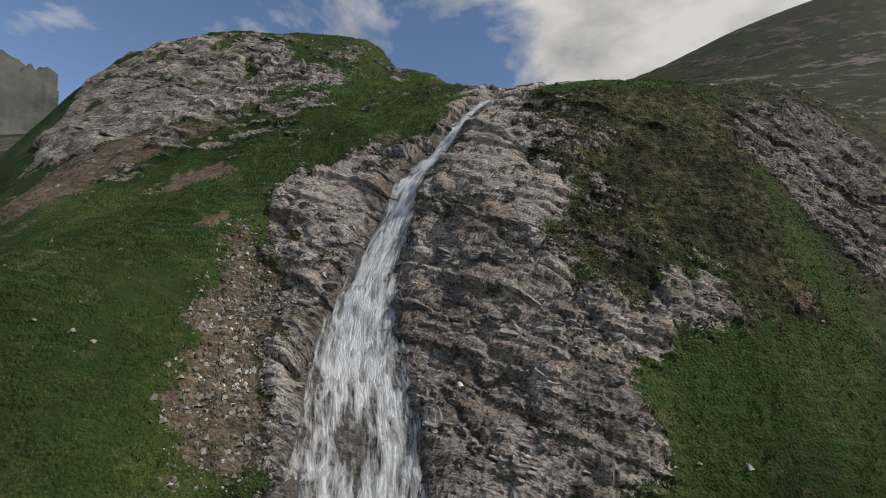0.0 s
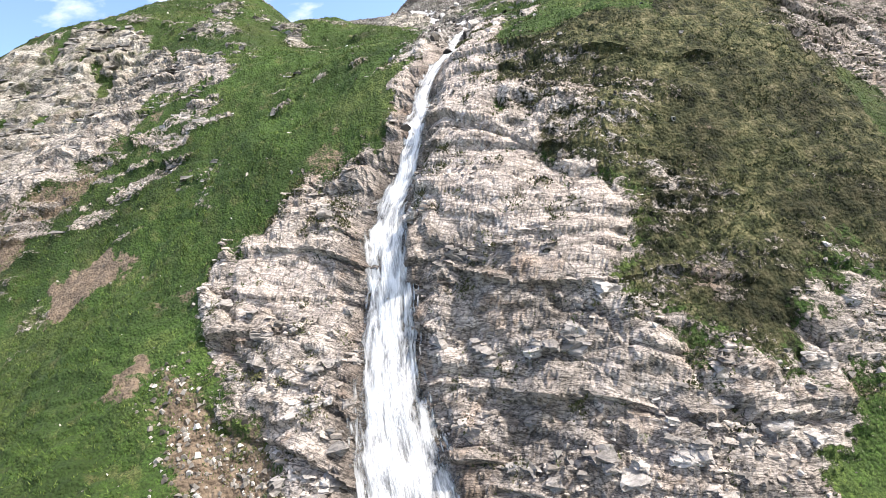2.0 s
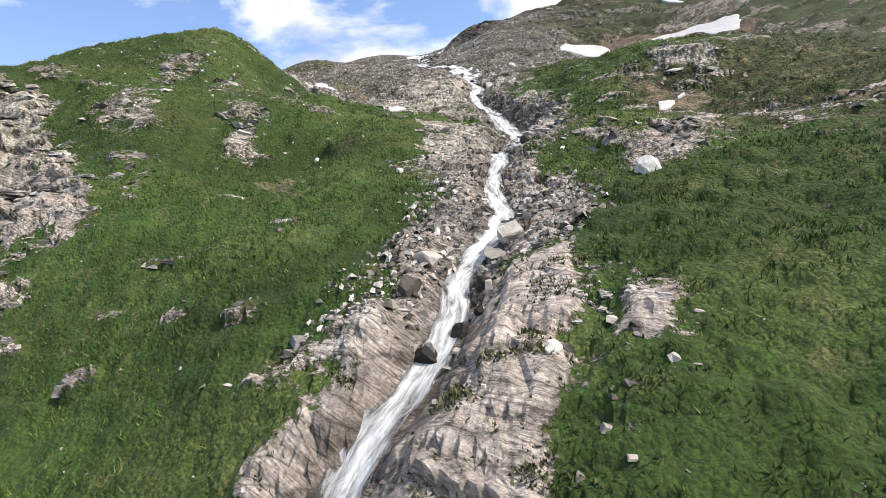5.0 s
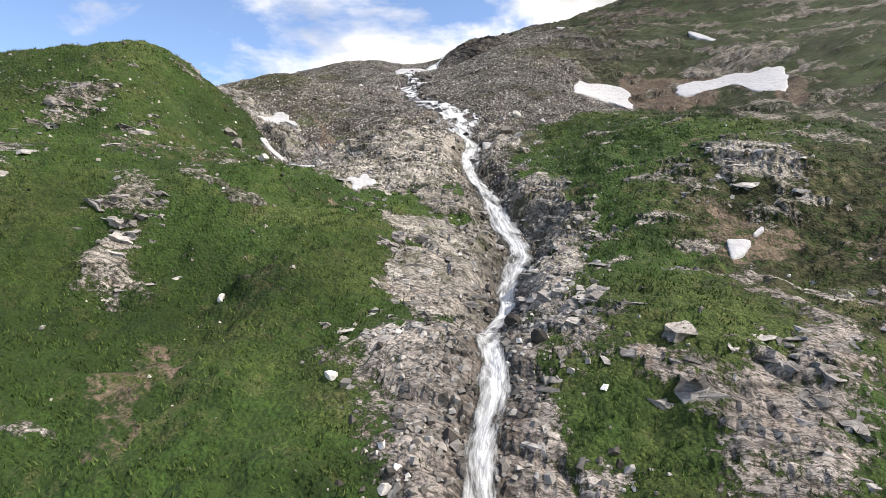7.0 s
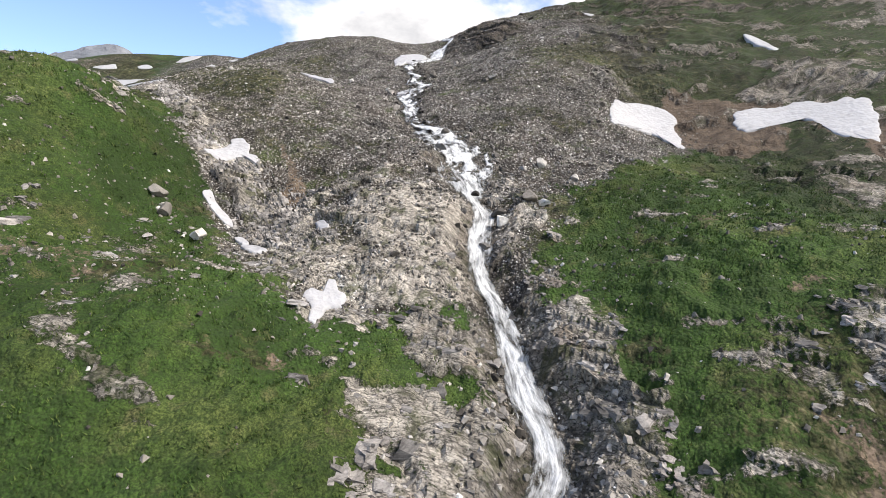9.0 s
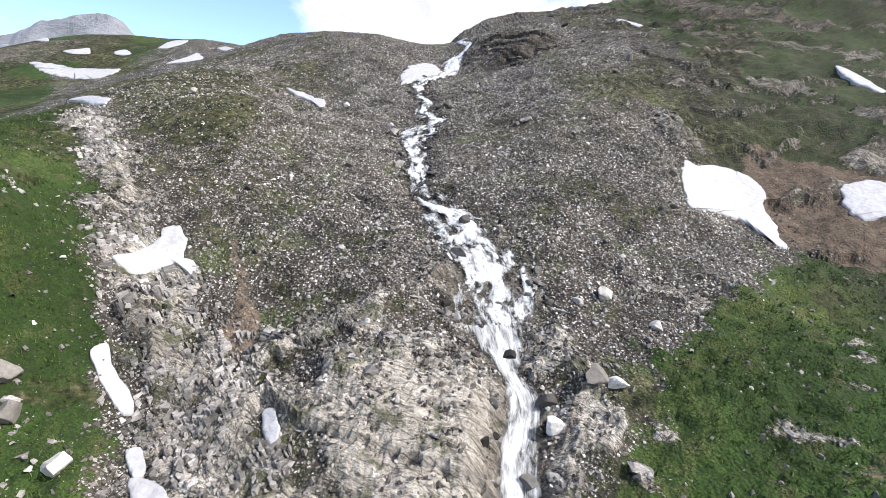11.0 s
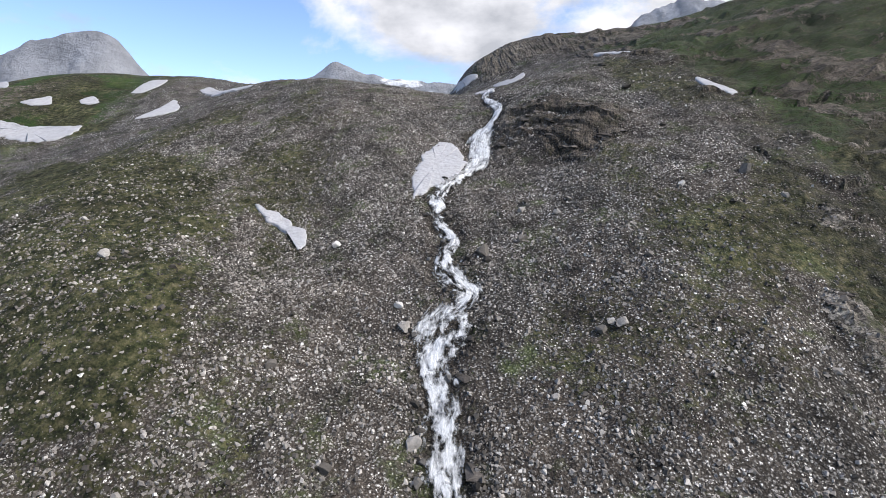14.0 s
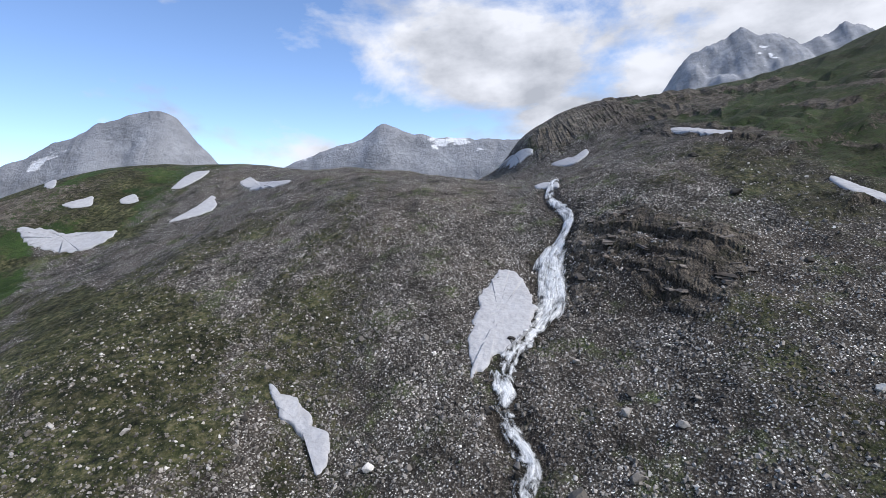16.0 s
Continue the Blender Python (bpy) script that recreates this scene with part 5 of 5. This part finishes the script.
# ---- loose stones, grass and heath: too many to count ----
def pebble_shapes(count, seed):
    """Small broken stones: boxes with their corners knocked about."""
    r = np.random.default_rng(seed)
    corner = np.array([[a, b, c] for c in (-1, 1) for b in (-1, 1) for a in (-1, 1)], float) * 0.75
    sides = np.array([[4, 5, 7, 6], [0, 1, 5, 4], [1, 3, 7, 5], [3, 2, 6, 7], [2, 0, 4, 6]])
    shapes = []
    for _ in range(count):
        c = corner * r.uniform(0.55, 1.35, (8, 3)) * (1, r.uniform(0.6, 1), r.uniform(0.45, 0.9))
        c[4:, :2] = c[4:, :2] * r.uniform(0.25, 0.85, (4, 1)) + r.uniform(-0.25, 0.25, 2)
        shapes.append(c)
    return shapes, sides


def turns(n, r, tilt):
    """Random turns about z with a little tilt, as matrices."""
    a, b, c = r.uniform(0, 2 * np.pi, n), r.normal(0, tilt, n), r.normal(0, tilt, n)
    ca, sa, cb, sb, cc, sc = np.cos(a), np.sin(a), np.cos(b), np.sin(b), np.cos(c), np.sin(c)
    o, i = np.zeros(n), np.ones(n)
    rz = np.stack([ca, -sa, o, sa, ca, o, o, o, i], 1).reshape(n, 3, 3)
    rx = np.stack([i, o, o, o, cb, -sb, o, sb, cb], 1).reshape(n, 3, 3)
    ry = np.stack([cc, o, sc, o, i, o, -sc, o, cc], 1).reshape(n, 3, 3)
    return rz @ rx @ ry


def strew(count, box, chance, seed):
    """Plan points in a box, kept by the chance that the ground gives them."""
    r = np.random.default_rng(seed)
    x, y = r.uniform(box[0], box[1], count), r.uniform(box[2], box[3], count)
    keep = r.random(count) < chance(x, y)
    return x[keep], y[keep], r


def stone_field(name, count, box, chance, sizes, seed, label, power=4.2, mat=PEBBLE):
    x, y, r = strew(count, box, chance, seed)
    shapes, tris = pebble_shapes(40, seed)
    size = sizes[0] + (sizes[1] - sizes[0]) * r.random(len(x)) ** power
    z = height(x, y) + 0.12 * size
    verts = (turns(len(x), r, 0.4) @ np.array(shapes)[r.integers(0, len(shapes), len(x))].transpose(0, 2, 1)).transpose(0, 2, 1) * (size / 2)[:, None, None]
    verts = verts + np.stack([x, y, z], 1)[:, None, :]
    faces = (tris[None] + 8 * np.arange(len(x))[:, None, None]).reshape(-1, 4)
    ob = new(name, mesh_from(name, verts.reshape(-1, 3), faces, mat, smooth=False))
    return tagged(ob, label, "stones", kind="stuff")


def slab_field(name, count, box, chance, sizes, dip, seed, label, mat=LEDGE, thin=(0.10, 0.28)):
    """Beds of rock that stand out of the face: flat broken slabs, all tilted with the bedding."""
    x, y, r = strew(count, box, chance, seed)
    n = len(x)
    long = sizes[0] + (sizes[1] - sizes[0]) * r.random(n) ** 2.5
    dims = np.stack([long, long * r.uniform(0.4, 0.9, n), long * r.uniform(*thin, n)], 1)
    corner = np.array([[a, b, c] for c in (-1, 1) for b in (-1, 1) for a in (-1, 1)], float)
    verts = corner[None] * (dims / 2)[:, None, :] * r.uniform(0.68, 1.12, (n, 8, 3))
    verts[:, 4:, :2] *= r.uniform(0.55, 0.95, (n, 4, 1))
    verts[:, :, 2] *= r.uniform(0.5, 1.5, (n, 8))
    t, d = r.normal(-0.1, 0.3, n), r.normal(dip, 0.07, n)
    e = r.normal(0.10, 0.10, n)
    o, i = np.zeros(n), np.ones(n)
    rz = np.stack([np.cos(t), -np.sin(t), o, np.sin(t), np.cos(t), o, o, o, i], 1).reshape(n, 3, 3)
    ry = np.stack([np.cos(d), o, np.sin(d), o, i, o, -np.sin(d), o, np.cos(d)], 1).reshape(n, 3, 3)
    rx = np.stack([i, o, o, o, np.cos(e), -np.sin(e), o, np.sin(e), np.cos(e)], 1).reshape(n, 3, 3)
    verts = (rz @ ry @ rx @ verts.transpose(0, 2, 1)).transpose(0, 2, 1)
    verts = verts + np.stack([x, y + 0.22 * dims[:, 1], height(x, y) - 0.45 * dims[:, 2]], 1)[:, None, :]
    box_faces = np.array([[0, 2, 3, 1], [4, 5, 7, 6], [0, 1, 5, 4], [1, 3, 7, 5], [3, 2, 6, 7], [2, 0, 4, 6]])
    faces = (box_faces[None] + 8 * np.arange(n)[:, None, None]).reshape(-1, 4)
    ob = new(name, mesh_from(name, verts.reshape(-1, 3), faces, mat, smooth=False))
    return tagged(ob, label, "rock ledges", kind="stuff")


def dry(x, y):
    return np.abs(x - np.interp(y, COURSE[:, 1], COURSE[:, 0])) > 1.6


def scree_chance(x, y):
    clump = step(-0.6, 0.4, rough_noise(x / 4, y / 5, 4, 120))
    edge = step(-48, -20, x) * (1 - 0.55 * step(36, 50, x)) * step(76, 48, x) * step(264, 215, y)
    open_ground = 1 - np.exp(-(((x - 38) / 9) ** 4) - ((y - 214) / 5) ** 4)
    return dry(x, y) * open_ground * (1 - 0.85 * lies_in(RIBS, x, y)) * (0.15 + 0.8 * clump) * edge * np.clip(sample(SHARES["scree"], x, y) - 1.0 * sample(SHARES["heath"], x, y) + 0.1, 0.06, 1)


def rubble_chance(x, y):
    gap = np.abs(x - np.interp(y, COURSE[:, 1], COURSE[:, 0]))
    return (gap > 0.8) * np.clip(0.6 * step(8, 5, gap) * step(74, 77, y) * step(92, 86, y) * (1 - bare_slab(x, y)) + 0.5 * step(9, 2, gap) * step(74, 80, y) * sample(SHARES["rock"], x, y) * (1 - 0.9 * bare_slab(x, y)) * step(-0.4, 0.3, rough_noise(x / 5, y / 5, 3, 121)) + 0.8 * sample(SHARES["talus"], x, y), 0, 1)


def loose_chance(x, y):
    return 0.02 + 0.10 * sample(SHARES["rock"], x, y) + 0.05 * step(0.0, 0.4, rough_noise(x / 7, y / 7, 3, 122)) + 0.12 * step(20, 26, x) * step(62, 44, x) * step(104, 118, y) * step(0.0, 0.3, rough_noise(x / 5, y / 5, 3, 123))


stone_field("scree_stones", 480000, (-48, 74, 120, 262), scree_chance, (0.09, 0.52), 201, "grey and brown broken stones covering the scree slope")
stone_field("stream_rubble", 120000, (-24, 36, 34, 150), rubble_chance, (0.14, 0.7), 202, "pale broken blocks heaped along the stream and talus", 2.8, RUBBLE)
stone_field("loose_stones", 42000, (-45, 62, 36, 150), loose_chance, (0.12, 0.6), 203, "scattered pale stones on turf and ledges", 3.6, RUBBLE)


def ledge_chance(x, y):
    gap = np.abs(x - np.interp(y, COURSE[:, 1], COURSE[:, 0])) - np.interp(y, COURSE[:, 1], COURSE[:, 2])
    lines = step(-0.25, 0.3, rough_noise(x / 6, (y + 1.3 * height(x, y) + 0.4 * x) / 1.6, 3, 140))
    free = (1 - under_snow(x, y)) * (1 - 0.9 * bare_slab(x, y)) * (1 - 0.8 * lies_in(RIBS, x, y))
    return (gap > 0.3) * free * lines * np.clip(sample(SHARES["rock"], x, y) - 0.35 * sample(SHARES["heath"], x, y) - 0.1, 0, 1)


slab_field("cliff_ledges", 26000, (-24, 64, 36, 76), ledge_chance, (0.15, 0.9), 0.30, 211, "pinkish grey gneiss beds jutting from the cliff")
slab_field("gorge_ledges", 26000, (-30, 52, 74, 165), ledge_chance, (0.3, 1.8), 0.24, 212, "pale gneiss slabs along the gorge", GREY_LEDGE)
slab_field("crag_ledges", 9000, (-70, -10, 76, 136), ledge_chance, (0.5, 2.2), 0.12, 213, "grey broken beds of the crag", GREY_LEDGE)
slab_field("upper_ledges", 9000, (-24, 60, 165, 236), ledge_chance, (0.5, 2.6), 0.10, 214, "dark thin beds beside the upper fall", DARK_LEDGE, (0.06, 0.16))


slab_field("gully_ribs", 34000, (-36, 14, 130, 194), lambda x, y: lies_in(RIBS, x, y) * (1 - under_snow(x, y)) * step(-0.3, 0.2, rough_noise(x / 2, y / 7, 3, 141)), (0.25, 1.3), 1.25, 215, "upright ribs of pale gneiss in a gully", GREY_LEDGE, (0.08, 0.2))


def tuft_field(name, count, box, chance, blades, tall, wide, mat, seed, label):
    x, y, r = strew(count, box, chance, seed)
    n = len(x) * blades
    bx, by = np.repeat(x, blades) + r.normal(0, wide * 1.4, n), np.repeat(y, blades) + r.normal(0, wide * 1.4, n)
    bz = height(bx, by) - 0.03
    a = r.uniform(0, np.pi, n)
    w, h = wide * r.uniform(0.5, 1.2, n), tall * r.uniform(0.5, 1.2, n)
    base = np.stack([bx, by, bz], 1)
    side = np.stack([np.cos(a) * w / 2, np.sin(a) * w / 2, 0 * a], 1)
    tip = base + np.stack([r.normal(0, 0.4, n) * h, r.normal(-0.25, 0.4, n) * h, h], 1)
    verts = np.stack([base - side, base + side, tip], 1).reshape(-1, 3)
    ob = new(name, mesh_from(name, verts, np.arange(3 * n).reshape(-1, 3), mat))
    return tagged(ob, label, "vegetation", kind="stuff")


def bare(x, y):
    s = sample(SHARES["rock"], x, y) + sample(SHARES["scree"], x, y) + sample(SHARES["soil"], x, y) + 0.7 * sample(SHARES["heath"], x, y)
    return np.clip(1 - 1.25 * s, 0.02, 1)


tuft_field("alpine_grass", 95000, (-50, 66, 34, 200), lambda x, y: bare(x, y) * step(-0.7, 0.3, rough_noise(x / 3, y / 3, 3, 130)), 5, 0.30, 0.10, BLADES, 301, "short green alpine grass in uneven tufts")
tuft_field("heath", 60000, (-5, 66, 38, 80), lambda x, y: np.clip(0.55 * sample(SHARES["heath"], x, y) * (1 - 0.8 * sample(SHARES["rock"], x, y)) * step(-0.1, 0.35, rough_noise(x / 1.8, y / 1.2, 3, 131)), 0, 1), 6, 0.16, 0.20, SHRUBS, 302, "dark dwarf heath growing on rock ledges")
tuft_field("ledge_cushions", 60000, (-20, 34, 38, 78), lambda x, y: step(0.30, 0.42, rough_noise(x / 1.6, (y + 0.6 * height(x, y)) / 1.1, 3, 132)) * np.clip(sample(SHARES["rock"], x, y), 0, 1) * (np.abs(x - np.interp(y, COURSE[:, 1], COURSE[:, 0])) > np.interp(y, COURSE[:, 1], COURSE[:, 2]) + 1.2), 6, 0.2, 0.16, SHRUBS, 303, "cushions of olive heath in the cracks of the cliff")


# ---- outcrops: heaps of tilted slabs breaking through the turf, and the cliff's largest beds ----
def slab_mesh(seed):
    r = random.Random(seed)
    bm = bmesh.new()
    bmesh.ops.create_cube(bm, size=1.0)
    bmesh.ops.subdivide_edges(bm, edges=bm.edges[:], cuts=3, use_grid_fill=True)
    for v in bm.verts:
        n = noise.noise_vector(v.co * 1.7 + Vector((seed * 3.1, 0, 0)))
        m = noise.noise_vector(v.co * 5.0 + Vector((0, seed * 2.3, 0)))
        v.co = Vector((v.co.x, v.co.y, v.co.z)) + 0.42 * n + 0.10 * m
        v.co.z -= 0.25 * abs(v.co.x) ** 2
    me = bpy.data.meshes.new("rock_slab")
    bm.to_mesh(me)
    bm.free()
    me.materials.append(OUTCROP)
    return me


SLABS = [slab_mesh(s) for s in range(14)]


def slab(parent, x, y, size, r, sink=0.55):
    ob = new("rock_slab", r.choice(SLABS))
    ob.parent = parent
    thick = size * r.uniform(0.35, 0.75)
    ob.matrix_world = pose(x, y, float(height(x, y)) - sink * thick, r.gauss(14, 9), r.gauss(15, 8), r.gauss(-8, 22)) @ Matrix.Diagonal((size, size * r.uniform(0.5, 0.9), thick, 1))


def outcrop(x, y, wide, tall, count, size, label, seed):
    r = random.Random(seed)
    base = new("rock_outcrop")
    base.location = (x, y, float(height(x, y)))
    bpy.context.view_layer.update()
    for _ in range(count):
        slab(base, x + r.gauss(0, wide / 3.2), y + r.gauss(0, tall / 3.2), size * (0.28 + 0.75 * r.random() ** 1.6), r)
    return tagged(base, label, "outcrop", "rock outcrops in the turf")


for k, (x, y, wide, tall, count, size, label) in enumerate((
        (-7.6, 111.1, 5, 6, 22, 1.5, "pale grey outcrop of leaning blocks in turf"), (-22.6, 127.9, 6, 6, 16, 1.6, "dark broken outcrop on the green dome"),
        (-14.0, 126.1, 5, 7, 16, 1.4, "grey cracked outcrop on the green dome"), (-6.0, 127.6, 6, 8, 12, 1.2, "low outcrop at the gorge's grassy rim"),
        (-14.9, 99.0, 4, 4, 12, 1.4, "grey outcrop on the steep green slope"), (-21.1, 111.9, 6, 7, 16, 1.6, "grey outcrop below the green summit"),
        (43.1, 114.1, 9, 4, 22, 1.8, "long rock band under a grassy brow"), (29.6, 92.1, 8, 6, 20, 1.8, "overhanging dark rock band above turf"),
        (45.8, 96.4, 6, 5, 10, 1.3, "broken rock band on the green shoulder"), (17.6, 71.2, 2.4, 3, 10, 1.1, "white ribbed slab outcrop in turf"),
        (15.4, 73.8, 2.5, 3.5, 9, 1.0, "pale slab outcrop beside the stream"), (24.0, 99.7, 4, 5, 18, 1.5, "big pale outcrop at the gorge mouth"),
        (31.5, 92.5, 4, 3, 14, 1.5, "pale blocky outcrop on the green slope"), (-19.8, 74.4, 2, 5, 8, 1.0, "narrow rock rib in steep turf"),
        (-6.4, 137.2, 4, 5, 12, 1.3, "tumbled heap of pale blocks"), (29.2, 111.2, 3, 6, 14, 1.4, "pink rock wall at the gorge's edge"),
        (12.0, 112.7, 4, 6, 14, 1.7, "pinkish slabs stepping down into the gorge"), (10.2, 102.5, 5, 4, 12, 1.3, "pale slabs cropping out beside the gorge"))):
    outcrop(x, y, wide, tall, count, size, label, 500 + k)
r = random.Random(77)
made = 0
while made < 210:
    x, y = r.uniform(-20, 32), r.uniform(38, 66)
    if ledge_chance(np.array([x]), np.array([y]))[0] > 0.35:
        slab(ground, x, y, 0.5 + 0.9 * r.random() ** 2, r, 0.5)
        made += 1


# ---- far mountains ----
def mountain(name, label, middle, along, length, depth, crest, mat, rough, seed, foot=-60):
    """A range whose crest follows crest (share of the length, height); it falls to its foot on both sides."""
    rows, cols = 90, 240
    u, v = np.meshgrid(np.linspace(0, 1, cols), np.linspace(-1, 1, rows))
    c = np.array(crest, float)
    i, a, b, d, e = hermite(c[:, 0], u.ravel())
    m = slopes(c[:, 0], c[:, 1:])
    top = (a * c[i, 1] + b * m[i, 0] + d * c[i + 1, 1] + e * m[i + 1, 0]).reshape(u.shape)
    ax, ay = math.cos(along), math.sin(along)
    X = middle[0] + (u - 0.5) * length * ax - v * depth * ay
    Y = middle[1] + (u - 0.5) * length * ay + v * depth * ax
    ridge = 1 - np.abs(rough_noise(X / (length * 0.13), Y / (length * 0.13), 6, seed))
    fade = 1 - np.abs(v) ** 1.15
    Z = foot + (top - foot) * fade * (1 - rough * (1 - ridge) * np.abs(v) ** 0.5 * 2.2) + rough * 0.16 * (top - foot) * rough_noise(X / (length * 0.035), Y / (length * 0.035), 5, seed + 7)
    ob = new(name, mesh_from(name, np.stack([X, Y, Z], -1).reshape(-1, 3), grid_faces(rows, cols), mat))
    return tagged(ob, label, "mountain", kind="structure")


mountain("mountain_west", "grey rocky peak with snow gullies", (-222, 536), 0.15, 430, 150, [(0, 120), (0.263, 159), (0.365, 177), (0.455, 192), (0.522, 197), (0.552, 191), (0.585, 171), (0.62, 155), (0.8, 110), (1, 80)], HAZY_FAR_ROCK, 0.09, 400)
mountain("mountain_middle", "distant blue-grey range with snow fields", (-75, 655), -0.05, 380, 130, [(0, 125), (0.31, 164), (0.379, 173), (0.47, 180), (0.53, 193), (0.58, 187), (0.64, 182), (0.704, 177), (0.85, 173), (0.93, 165), (1, 120)], HAZY_FAR_ROCK, 0.06, 410)
mountain("mountain_east", "grey rounded summit beyond the green ridge", (930, 1480), -0.1, 1100, 500, [(0, 60), (0.08, 280), (0.125, 365), (0.156, 419), (0.235, 471), (0.316, 484), (0.38, 470), (0.436, 457), (0.491, 488), (0.577, 466), (0.7, 440), (1, 300)], HAZY_FAR_ROCK, 0.24, 420)
mountain("valley_wall", "dark cliffed valley side with grass and snow", (-420, 330), 0.75, 300, 150, [(0, 170), (0.3, 185), (0.5, 196), (0.8, 209), (1, 206)], NEAR_WALL, 0.3, 430, foot=-40)
